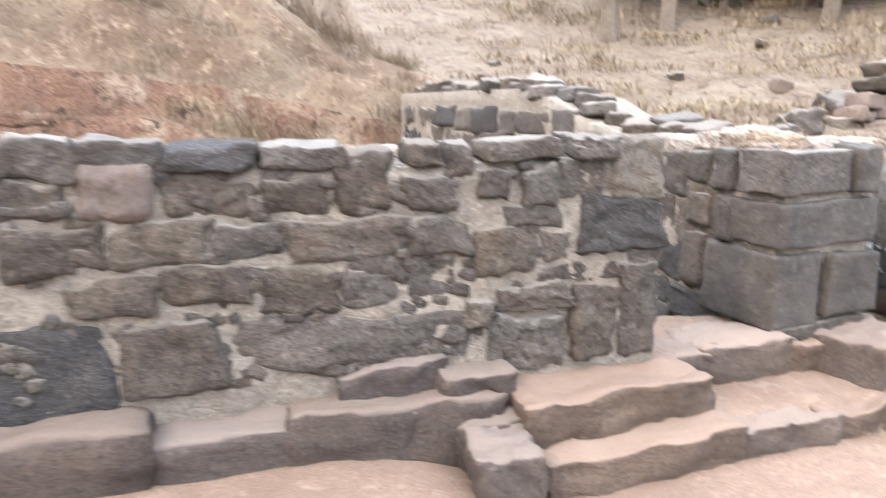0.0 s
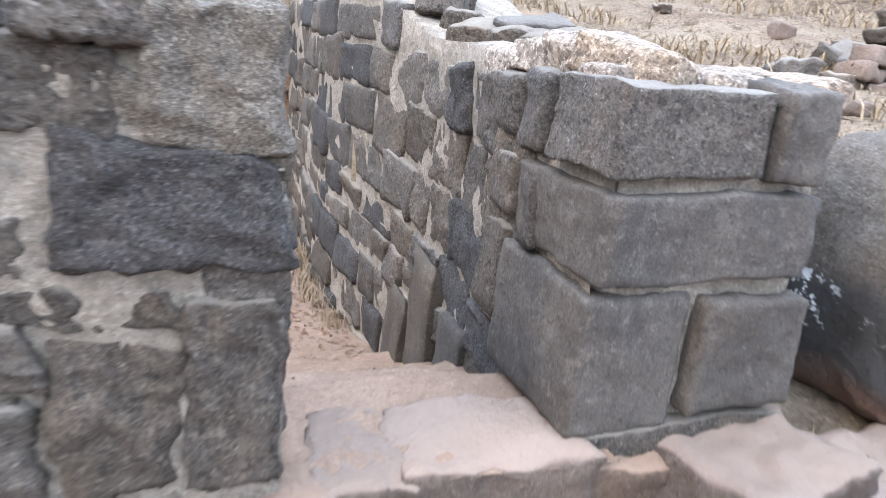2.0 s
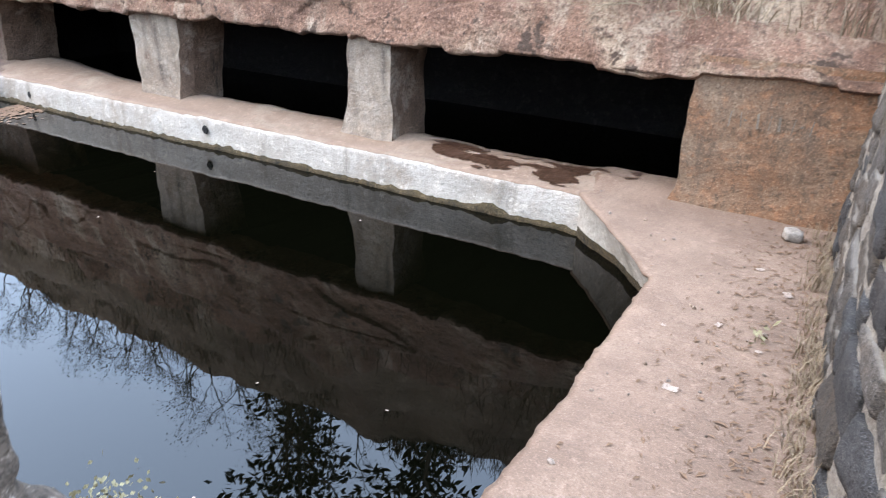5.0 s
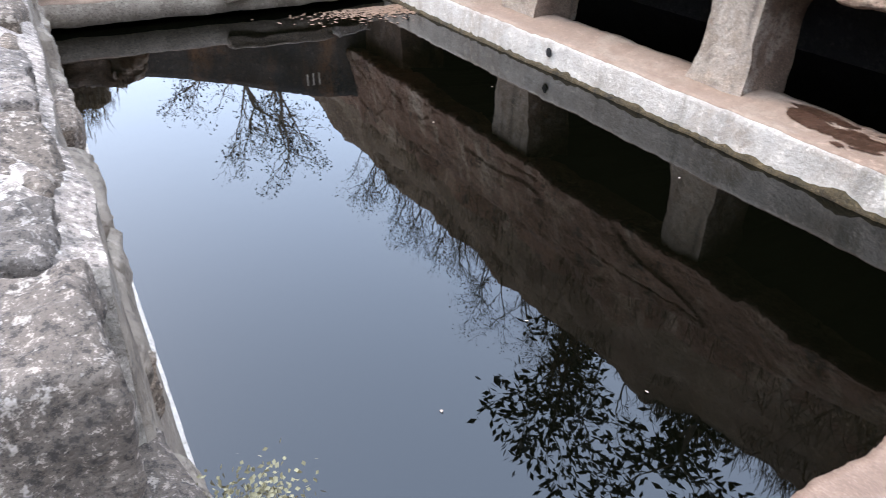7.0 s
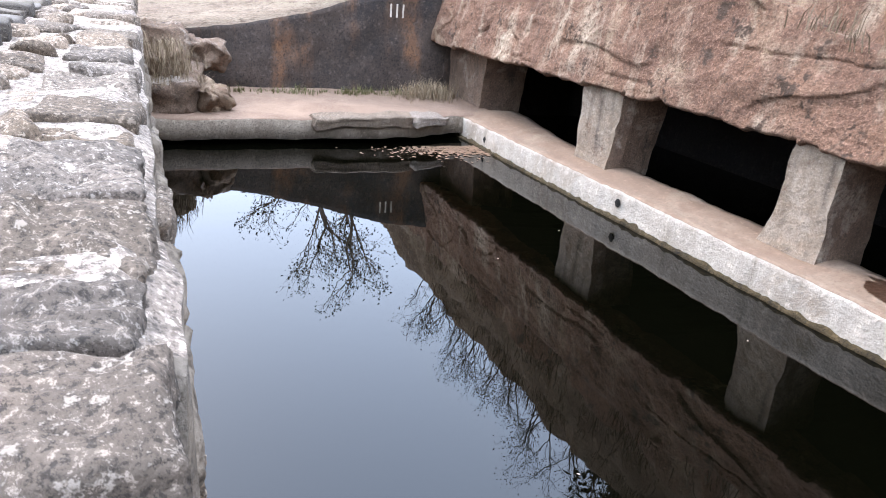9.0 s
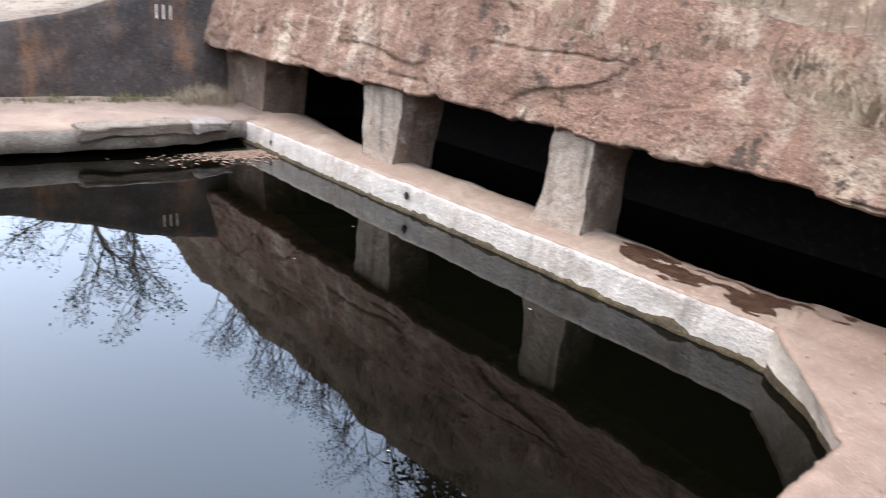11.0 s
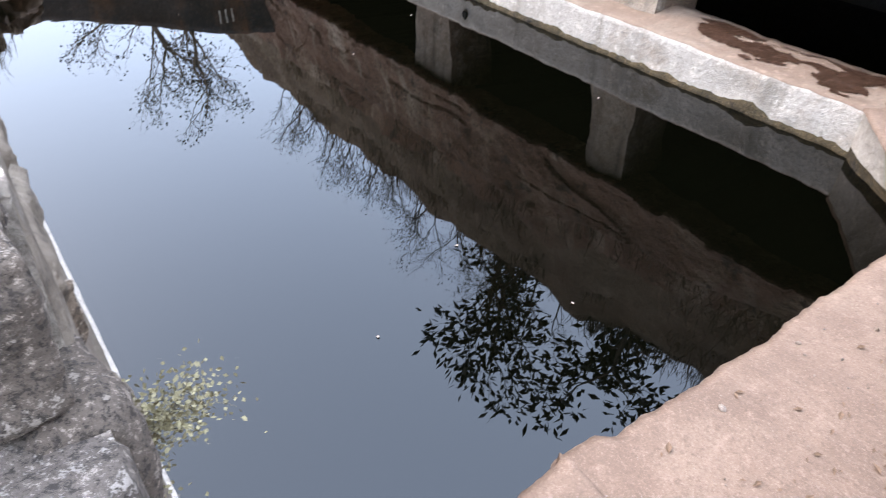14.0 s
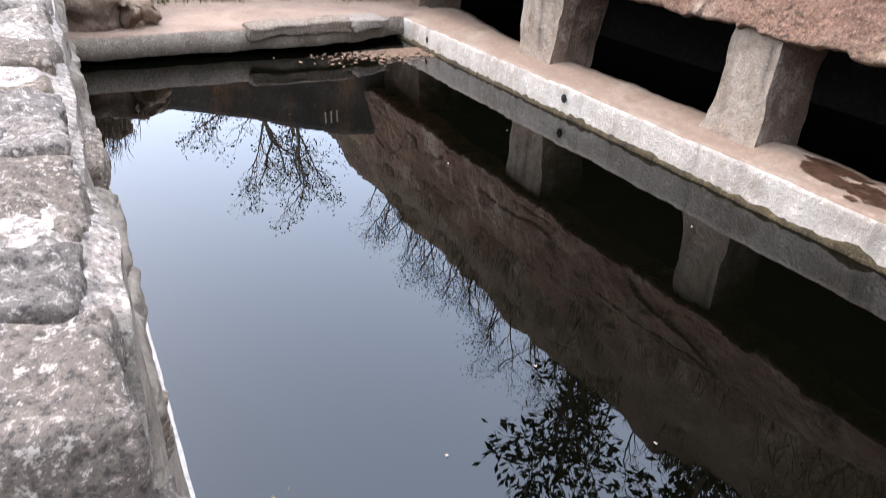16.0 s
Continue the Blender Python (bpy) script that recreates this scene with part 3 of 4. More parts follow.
for k in range(34):
    y = 2.95 + 0.18 * k
    rubble("coping_stone", rnd.uniform(0.2, 0.34), rnd.uniform(0.16, 0.3), 0.13, 500 + k, MAT_STONE if y > 3.6 else MAT_COPING, wall_right, pose(right_x(y) + 0.17 + rnd.uniform(-0.03, 0.2), y, right_top(y) + 0.01 + rnd.uniform(-0.02, 0.04), rnd.uniform(-9, 9), rnd.uniform(-9, 9), rnd.uniform(0, 90)), 0.015, 0.35, 5, 0.12)

# slabs leaning against the foot of the wall in the passage
for k, (y, z, w, h, lean) in enumerate([(4.05, 0.05, 0.34, 0.62, 11), (4.42, -0.16, 0.3, 0.5, 15), (3.62, 0.1, 0.26, 0.3, 9)]):
    ob = rubble("leaning_slab", 0.07, w, h, 480 + k, MAT_BLOCK, None, pose(right_x(y) + 0.0, y, z, 0, lean * 0.25, 0), 0.008, 0.3, 6, 0.12)
    tagged(ob, "grey stone slab leaning against the passage wall", "slab", "leaning slabs")

# corner pier of dressed stones at the passage mouth
pier = tagged(new("corner_pier"), "corner pier of dressed dark basalt blocks in lime mortar", "pier")
bm = stone_block(0.64, 0.5, 0.92, 3, 0.1, 0.012, 8)
core = part("mortar_core", bm, MAT_MORTAR, pier)
core.matrix_basis = pose(2.86, 2.99, 0.765, 0, 0, 5)
PIER = [
    (2.49, 2.80, 0.36, 0.75, 0.50, 1), (2.84, 3.20, 0.40, 0.73, 0.30, 1), (2.50, 3.16, 0.785, 1.01, 0.46, 1),
    (2.50, 2.95, 1.045, 1.26, 0.30, 0), (2.97, 3.13, 1.045, 1.28, 0.30, 1), (2.52, 3.22, 0.28, 0.37, 0.3, 0),
]
for k, (a, b, lo, hi, dp, dark) in enumerate(PIER):
    rubble("block", b - a, dp, hi - lo, 400 + k, MAT_STONE if not dark else MAT_BLOCK, pier, pose((a + b) / 2, 2.69 + dp / 2, (lo + hi) / 2, 0, 0, 5), 0.007, 0.07, 18, 0.02)
for k, (y0, y1, lo, hi) in enumerate([(3.0, 3.2, 1.03, 1.25), (3.17, 3.42, 0.8, 1.0), (2.98, 3.13, 0.78, 1.0), (3.2, 3.45, 0.45, 0.75), (3.22, 3.4, 1.04, 1.24)]):
    rubble("block", 0.2, y1 - y0 - 0.03, hi - lo, 420 + k, MAT_STONE, pier, pose(2.585, (y0 + y1) / 2, (lo + hi) / 2), 0.01, 0.22, 6, 0.06)
for k in range(5):
    rubble("block", rnd.uniform(0.2, 0.32), 0.24, 0.1, 440 + k, MAT_COPING, pier, pose(2.72 + 0.12 * k, 2.97 + 0.12 * (k % 2), 1.25, rnd.uniform(-4, 4), 0, rnd.uniform(-20, 20)), 0.012, 0.4, 4, 0.1)

# ---- ledge along the cave, pool end ----
def ledge_back(x):
    return 9.5 + 0.06 * fbm(x * 1.2, 0, 8) + 0.45 * ease(-7.0, -9.6, x) + 0.12 * ease(-0.6, 0.8, x) - 0.1 * ease(-1.6, -0.8, x) * ease(0.4, -0.2, x)


def ledge_z(x, y):
    return -0.635 + 0.07 * ease(8.9, 9.3, y) + 0.012 * fbm(x * 1.7, y * 2, 2) + 0.01 * fbm(x * 6, y * 6, 1)


def ledge_row(u):
    x = -9.95 + 10.1 * u
    yf = 8.84 - 0.03 * ease(-5.2, -5.3, x) + 0.022 * fbm(x * 1.5, 0, 1) + 0.008 * fbm(x * 7, 0, 2)
    zt = ledge_z(x, yf)
    out = [(yf + 0.02 * fbm(x * 3, z * 4, 3), z) for z in (-1.5, -1.2, -1.03, -0.94, -0.86, -0.78, -0.7)]
    out += [(yf + 0.004, zt - 0.02), (yf + 0.025, zt)]
    yb = ledge_back(x)
    out += [(yf + 0.025 + (yb - yf) * k / 8, ledge_z(x, yf + (yb - yf) * k / 8)) for k in range(1, 9)]
    out += [(yb + 0.02, -0.75), (yb + 0.1, -1.6)]
    return x, out


bm = bmesh.new()
last = None
for i in range(221):
    x, out = ledge_row(i / 220)
    line = [bm.verts.new((x, y, z)) for y, z in out]
    if last:
        for j in range(len(line) - 1):
            f = bm.faces.new((last[j], line[j], line[j + 1], last[j + 1]))
            # the drop behind the ledge gets the cave's shade as black colour
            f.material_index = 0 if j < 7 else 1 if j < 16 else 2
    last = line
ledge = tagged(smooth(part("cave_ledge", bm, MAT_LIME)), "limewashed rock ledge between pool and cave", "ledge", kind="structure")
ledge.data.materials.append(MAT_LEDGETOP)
ledge.data.materials.append(MAT_SHADE_BLACK)
bm = bmesh.new()
last = None
for i in range(261):
    x, out = ledge_row(i / 260)
    yf = out[2][0]
    h = 0.05 + 0.05 * max(0, fbm(x * 1.6, 3, 4)) + 0.03 * fbm(x * 9, 1, 2) + 0.05 * math.exp(-((x + 0.85) / 0.13) ** 2)
    line = [bm.verts.new((x, yf - o + 0.012 * fbm(x * 13, z * 20, 2), WATER + z)) for o, z in ((0.012, -0.05), (0.03, 0.0), (0.022, h * 0.5), (0.0, h), (-0.03, h + 0.01))]
    if last:
        for j in range(4):
            bm.faces.new((last[j], line[j], line[j + 1], last[j + 1]))
    last = line
smooth(part("moss", bm, MAT_MOSS_SHADE, ledge, "dark wet moss at the waterline"))
# dark wet stains on the ledge's top
bm = bmesh.new()
for i in range(150):
    for j in range(46):
        x, y = -2.1 + 0.017 * i, 8.92 + 0.014 * j
        along = 1 - abs((x + 0.75) / 1.3) ** 2
        near = ledge_back(x) - 0.06 - y
        if fbm(x * 2.2, y * 5.0, 31) + 0.5 * along - 1.9 * near > 0.03 and near > 0 and along > 0:
            bm.faces.new([bm.verts.new((px, py, ledge_z(px, py) + 0.005)) for px, py in ((x, y), (x + 0.017, y), (x + 0.017, y + 0.014), (x, y + 0.014))])
bmesh.ops.remove_doubles(bm, verts=bm.verts[:], dist=0.001)
part("wet_stain", bm, MAT_WET, ledge, "dark brown wet stain")
# two drain holes in the ledge's face, as black lumps for their inner shade
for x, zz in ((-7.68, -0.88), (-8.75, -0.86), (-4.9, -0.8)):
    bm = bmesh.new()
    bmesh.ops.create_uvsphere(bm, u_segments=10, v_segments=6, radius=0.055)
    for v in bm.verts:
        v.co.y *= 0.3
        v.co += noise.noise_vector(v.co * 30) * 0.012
    h = part("drain_hole", bm, MAT_SHADE_BLACK, ledge)
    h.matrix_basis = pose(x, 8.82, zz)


def end_x(y):
    return -9.25 + 0.05 * fbm(y * 1.3, 0, 2) - 0.45 * ease(7.2, 8.8, y)


bm = bmesh.new()
last = None
for i in range(91):
    y = 3.2 + 6.4 * i / 90
    xe = end_x(y)
    line = [bm.verts.new((xe + dx + 0.02 * fbm(y * 4, z * 3, 1), y, z + 0.03 * fbm(y * 1.7, z, 5))) for dx, z in ((-0.7, -1.5), (-0.7, -1.1), (-0.6, -1.03), (-0.3, -1.0), (0.0, -0.95), (0.01, -0.78), (0.0, -0.64))]
    line += [bm.verts.new((xe - 0.03 - 2.8 * k / 14, y, -0.62 + 0.08 * k / 14 + 0.02 * fbm(k * 0.5, y * 2, 3))) for k in range(15)]
    if last:
        for j in range(len(line) - 1):
            f = bm.faces.new((last[j], last[j + 1], line[j + 1], line[j]))
            # recess under the shelf's edge has its shade painted black
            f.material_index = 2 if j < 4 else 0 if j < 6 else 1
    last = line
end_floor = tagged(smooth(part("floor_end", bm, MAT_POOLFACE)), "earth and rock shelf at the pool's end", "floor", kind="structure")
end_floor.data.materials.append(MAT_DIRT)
end_floor.data.materials.append(MAT_SHADE_BLACK)
slab = tagged(new("stone_slab"), "long pale cracked stone slab on the pool's end shelf", "slab")
rubble("slab_stone", 0.42, 1.75, 0.17, 601, MAT_COPESTONE, slab, pose(-9.34, 6.75, -0.64, 1, 4, 3), 0.025, 0.2, 9, 0.06)
rubble("slab_stone", 0.42, 0.7, 0.17, 602, MAT_COPESTONE, slab, pose(-9.44, 7.98, -0.645, -2, 3, 12), 0.025, 0.2, 8, 0.06)

# ---- cliff with the cave under it ----
def cliff_lip(x):
    return 0.48 + 0.05 * fbm(x * 0.9, 0, 12) + 0.02 * fbm(x * 3.5, 0, 3) + 0.018 * math.copysign(1, fbm(x * 1.1, 0, 9)) + 0.10 * math.exp(-((x + 4.72) / 0.16) ** 2) + 0.05 * ease(0.3, 2.0, x)


def cliff_profile(x):
    lip = cliff_lip(x)
    drop = 1.0 - 0.8 * ease(-1.8, 4.5, x)
    big = 0.25 * fbm(x * 0.35, 0, 20)
    step = 1.30 + 0.07 * fbm(x * 0.6, 0, 21) + 0.45 * ease(-1.8, -4.0, x) - 0.47 * clamp01((x + 1.4) / 3.0)
    pts = [(13.2, lip + 0.3), (10.4, lip + 0.12), (9.55, lip + 0.06), (9.18, lip + 0.015), (9.06, lip)]
    pts += [(9.0 + 0.28 * k / 48, lip + 0.03 + (step - lip - 0.03) * k / 48) for k in range(49)]
    pts += [(9.30, step + 0.04), (9.46 + big * 0.3, step + 0.07), (9.5 + big * 0.4, step + 0.3), (9.55 + big * 0.4, step + 0.62), (9.72 + big * 0.5, step + 0.72),
            (9.80 + big * 0.5, step + 1.1), (9.86 + big * 0.5, step + 1.5), (10.06 + big * 0.5, step + 1.62), (10.16 + big * 0.5, step + 2.1), (10.35 + big * 0.5, step + 2.45),
            (10.9, step + 2.75), (13.0, step + 3.1), (16.0, step + 3.3), (22, step + 3.4), (34, step + 3.0), (60, 0.0)]
    return [(y, z if z < step + 0.3 else step + 0.3 + (z - step - 0.3) * drop) for y, z in pts]


# long cracks in the cliff's face: height, waviness, x from, x to
CRACKS = [(0.70, 0.5, -6.2, -4.9), (1.26, 0.3, -4.4, -1.9), (0.64, 0.6, -8.9, -7.6)]
bm = bmesh.new()
last = None
for i in range(641):
    x = -17 + 23 * i / 640
    line = []
    for y, z in cliff_profile(x):
        q = Vector((x * 0.8, y * 0.8, z * 1.2))
        amp = 0.03 if y < 9.4 else 0.2 if y < 13 else 0.6
        d = noise.fractal(q, 1.0, 2.0, 5) * amp
        strata = 0.07 * noise.noise(Vector((x * 0.5, 3, z * 7))) if 9.4 <= y < 13 else 0.0
        if 8.9 < y < 9.4 and z > 0.5:
            for base, wave, x0, x1 in CRACKS:
                off = abs(z - base - 0.06 * noise.noise(Vector((x * wave, base * 9, 2))) - 0.025 * noise.noise(Vector((x * 5, base * 9, 4))))
                strata -= 0.04 * max(0, 1 - off / 0.02) * ease(x0, x0 + 0.4, x) * ease(x1, x1 - 0.4, x)
            strata += 0.035 * noise.fractal(Vector((x * 2.6, 5, z * 3.4)), 0.8, 2.2, 5)
            strata += 0.018 * math.copysign(1, noise.noise(Vector((x * 0.7, 1, z * 1.1))))
        line.append(bm.verts.new((x, y - (d if y > 8.9 else 0) * (0.8 if z > 0.6 else 0.25) - strata, z + d * (0.5 if y > 9.3 else 0.12))))
    if last:
        for j in range(len(line) - 1):
            f = bm.faces.new((last[j], line[j], line[j + 1], last[j + 1]))
            # cave roof is coloured black for its shade
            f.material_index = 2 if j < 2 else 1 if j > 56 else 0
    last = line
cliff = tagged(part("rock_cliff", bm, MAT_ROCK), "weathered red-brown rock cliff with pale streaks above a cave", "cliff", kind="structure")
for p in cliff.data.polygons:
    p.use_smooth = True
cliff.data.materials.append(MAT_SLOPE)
cliff.data.materials.append(MAT_SHADE_BLACK)


def slab_box(name, x0, x1, y0, y1, z0, z1, mat, label, category, cuts=6, rough=0.03):
    bm = stone_block(x1 - x0, y1 - y0, z1 - z0, x0, 0.05, rough, cuts)
    ob = tagged(part(name, bm, mat), label, category, kind="structure")
    ob.matrix_basis = pose((x0 + x1) / 2, (y0 + y1) / 2, (z0 + z1) / 2)
    return ob


# cave walls and floor: the interior's shade is in their base colour
slab_box("wall_cave_back", -16, 3.2, 12.8, 13.6, -2.4, 1.2, MAT_SHADE_BLACK, "rock back wall of the cave, coloured black as in shade", "wall")
slab_box("floor_cave", -16, 3.2, 9.3, 13.0, -2.6, -1.5, MAT_SHADE_BLACK, "flooded rock floor of the cave, coloured black as in shade", "floor")
slab_box("wall_cave_side", 2.3, 3.2, 9.9, 13.0, -2.4, 1.0, MAT_SHADE_BLACK, "rock side wall of the cave, coloured black as in shade", "wall")
slab_box("wall_cave_left", -16, -12.2, 9.9, 13.0, -2.4, 1.0, MAT_SHADE_BLACK, "rock side wall of the cave, coloured black as in shade", "wall")


def pillar(name, label, x0, x1, y0, y1, x0t, x1t, seed, mat=None, corner=0.0):
    """A rock-cut pier with battered faces, a worn corner and a rough top, sunk in ledge and roof."""
    bm = bmesh.new()
    n, nz = 7, 14
    ring_prev = None
    for k in range(nz + 1):
        t = k / nz
        z = -0.68 + 1.36 * t
        a, b = x0 + (x0t - x0) * t, x1 + (x1t - x1) * t
        c, d = y0 - 0.05 * t, y1
        bulge = 0.04 * math.exp(-(t / 0.12) ** 2)
        a, b, c = a - bulge, b + bulge, c - bulge
        pts = [(a + (b - a) * i / n, c) for i in range(n)] + [(b, c + (d - c) * i / n) for i in range(n)] + [(b - (b - a) * i / n, d) for i in range(n)] + [(a, d - (d - c) * i / n) for i in range(n)]
        ring = []
        for i, (x, y) in enumerate(pts):
            q = Vector((x * 2.5 + seed, y * 2.5, z * 2.5))
            w = noise.fractal(q, 1.0, 2.0, 4) * 0.035
            cut = corner * ease(0.0, 0.35, t) * (1 if i in (n - 1, n, n + 1) else 0) * (0.5 if i != n else 1)
            ring.append(bm.verts.new((x + w - cut, y + w * 0.7 + cut * 0.4, z)))
        if ring_prev:
            m = len(ring)
            for i in range(m):
                bm.faces.new((ring_prev[i], ring_prev[(i + 1) % m], ring[(i + 1) % m], ring[i]))
        ring_prev = ring
    bmesh.ops.recalc_face_normals(bm, faces=bm.faces[:])
    ob = part(name, bm, mat or MAT_PILLAR)
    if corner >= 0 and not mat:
        ob.data.materials.append(MAT_WASH_LIT)
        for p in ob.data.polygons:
            # faces to the pool are whitewashed and painted lighter than the shaded sides
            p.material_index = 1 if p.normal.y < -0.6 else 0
    return tagged(ob, label, "pillar", kind="structure")


pillar("pillar_1", "broad reddish rock-cut pier at the cave's far end", -12.1, -10.45, 9.5, 10.4, -12.2, -10.2, 1.0, corner=-0.001)
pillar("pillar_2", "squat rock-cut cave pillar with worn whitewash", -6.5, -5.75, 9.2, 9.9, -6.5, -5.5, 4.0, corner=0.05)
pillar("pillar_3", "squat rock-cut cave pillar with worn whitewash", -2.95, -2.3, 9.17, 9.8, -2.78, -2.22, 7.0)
pillar("pillar_4", "massive rock-cut cave pier with chalk marks", 0.82, 3.0, 9.1, 10.4, 0.9, 3.0, 11.0, MAT_PIER)

# ---- stained end wall ----
def end_top(y):
    return 0.35 + 0.135 * (y - 3.2) + 0.42 * ease(5.0, 8.6, y) + 0.05 * fbm(y, 0, 2)


bm = bmesh.new()
last = None
for i in range(81):
    y = 3.0 + 6.9 * i / 80
    top = end_top(y)
    line = []
    for k in range(17):
        z = -0.75 + (top + 0.75) * k / 16
        q = Vector((3, y, z))
        line.append(bm.verts.new((-11.95 - 0.06 * k / 16 + 0.10 * noise.fractal(q, 1, 2, 5), y, z)))
    line += [bm.verts.new((-12.2 - 0.8 * k, y, top + 0.05 + 0.06 * k + 0.04 * fbm(y, k, 1))) for k in range(1, 6)]
    if last:
        for j in range(len(line) - 1):
            f = bm.faces.new((last[j], last[j + 1], line[j + 1], line[j]))
            f.material_index = 1 if j >= 16 else 0
    last = line
wall_end = tagged(smooth(part("wall_end", bm, MAT_ENDWALL)), "dark stained rock face with rusty streaks", "wall", kind="structure")
wall_end.data.materials.append(MAT_HILL)
for k in range(3):
    bm = stone_block(0.01, 0.035, 0.26, k, 0.2, 0.002, 1)
    mk = part("carved_mark", bm, MAT_LIME, wall_end, "faint pale carved stroke")
    mk.matrix_basis = pose(-11.93, 8.05 + 0.13 * k, 1.05)
# rock steps at the pool's far corner
rock_steps = tagged(new("rock_steps"), "rough weathered rock steps at the pool's corner", "steps")
for k, (x, y, z, sx, sy, sz) in enumerate([(-10.2, 3.75, -0.42, 1.3, 0.9, 0.7), (-10.6, 3.6, 0.0, 1.4, 0.8, 0.5), (-11.2, 3.6, 0.35, 1.5, 0.9, 0.4), (-10.0, 4.35, -0.5, 0.7, 0.5, 0.45), (-11.4, 4.3, 0.1, 0.9, 0.7, 0.5)]):
    rubble("step_rock", sx, sy, sz, 620 + k, MAT_SLOPE if k % 2 else MAT_PILLAR, rock_steps, pose(x, y, z, 0, 4, k * 8 - 10), 0.06, 0.15, 9, 0.14)
# ---- boulder beside the pier ----
bm = bmesh.new()
bmesh.ops.create_icosphere(bm, subdivisions=5, radius=1)
for v in bm.verts:
    p = v.co.copy()
    p = Vector([math.copysign(abs(c) ** 0.55, c) for c in p])
    w = 1.0 - 0.18 * ease(0.0, -1.0, p.z) - 0.10 * ease(0.2, 1.0, p.z)
    p.x, p.y = p.x * w + 0.05 * p.z, p.y * w
    p += noise.noise_vector(p * 1.3) * 0.14 + noise.noise_vector(p * 5) * 0.05 + noise.noise_vector(p * 13) * 0.022
    v.co = (p.x * 0.355, p.y * 0.38, p.z * 0.475)
boulder_mat = surface("painted_boulder_dark_below", (0.36, 0.33, 0.3), (0.27, 0.25, 0.23), (0.42, 0.385, 0.35), 4, 40, 1.0, 0.05, pit=0.5, pepper=0.4)
bt = boulder_mat.node_tree
bb = bt.nodes["Principled BSDF"]
old = bb.inputs["Base Color"].links[0].from_socket
bpos = bt.nodes.new("ShaderNodeTexCoord").outputs["Object"]
sep = bt.nodes.new("ShaderNodeSeparateXYZ")
bt.links.new(bpos, sep.inputs[0])
wob = math_node(bt, "ADD", sep.outputs[2], math_node(bt, "MULTIPLY", noise_node(bt, bpos, 4, 5, 0.6), 0.22))
# nearly black below mid height, brown towards the foot
col = mix_color(bt, old, (0.05, 0.045, 0.042), ramp(bt, wob, 0.16, 0.06))
col = mix_color(bt, col, (0.13, 0.07, 0.048), ramp(bt, wob, -0.17, -0.3))
splash = math_node(bt, "MULTIPLY", ramp(bt, noise_node(bt, bpos, 14, 5, 0.75), 0.56, 0.6), math_node(bt, "MULTIPLY", ramp(bt, noise_node(bt, bpos, 3.2, 2, 0.5), 0.5, 0.58), math_node(bt, "MULTIPLY", ramp(bt, wob, -0.14, -0.06), ramp(bt, wob, 0.14, 0.08))))
col = mix_color(bt, col, (0.75, 0.73, 0.7), splash)
bt.links.new(col, bb.inputs["Base Color"])
boulder = tagged(smooth(part("boulder", bm, boulder_mat)), "large rounded boulder, darker below with white splashes", "boulder")
boulder.matrix_basis = pose(3.895, 3.02, 0.69, 0, 0, 10)

# ---- dry-stone terrace wall up the slope ----
dry_wall = tagged(new("dry_stone_wall"), "low tumbled dry-stone terrace wall on the slope", "wall")
rnd = random.Random(21)
for row in range(5):
    x = 8.2 + 0.2 * row
    while x < 15.5:
        w = rnd.uniform(0.3, 0.65)
        y = 8.0 - 0.12 * (x - 8.2)
        base = ground_z(x, y) - 0.12
        h = rnd.uniform(0.16, 0.24)
        rubble("stone", w * 0.95, 0.4, h * 1.1, 700 + int(x * 10) + row * 50, MAT_STONE_PINK if rnd.random() < 0.4 else MAT_STONE, dry_wall,
               pose(x + w / 2, y + rnd.uniform(-0.06, 0.06) + 0.04 * row, base + 0.1 + 0.19 * row, rnd.uniform(-8, 8), rnd.uniform(-9, 9), rnd.uniform(-15, 15)), 0.03, 0.16, 4, 0.16)
        x += w
# scattered loose rocks on the slope
for k in range(46):
    x, y = rnd.uniform(3.6, 15), rnd.uniform(3.2, 16)
    if abs(x - 4) < 0.7 and y < 3.8:
        continue
    s = rnd.uniform(0.08, 0.3)
    ob = rubble("rock", s * 1.4, s, s * 0.7, 900 + k, MAT_STONE if k % 3 else MAT_STONE_PINK, None, pose(x, y, ground_z(x, y) + s * 0.15, rnd.uniform(-15, 15), rnd.uniform(-15, 15), rnd.uniform(0, 180)), 0.03, 0.25, 4, 0.18)
    tagged(ob, "loose weathered rock on the dry slope", "rock", "rocks on the slope")
for k in range(9):
    x = 3.4 + 0.75 * k + rnd.uniform(-0.2, 0.2)
    y = 5.4 + 0.45 * k + rnd.uniform(-0.2, 0.2)
    s = rnd.uniform(0.25, 0.5)
    ob = rubble("rock", s * 1.6, s, s * 0.8, 960 + k, MAT_STONE, None, pose(x, y, ground_z(x, y) + s * 0.15, 0, rnd.uniform(-9, 9), rnd.uniform(0, 180)), 0.05, 0.25, 5, 0.2)
    tagged(ob, "grey outcrop rock on the dry slope", "rock", "rocks on the slope")


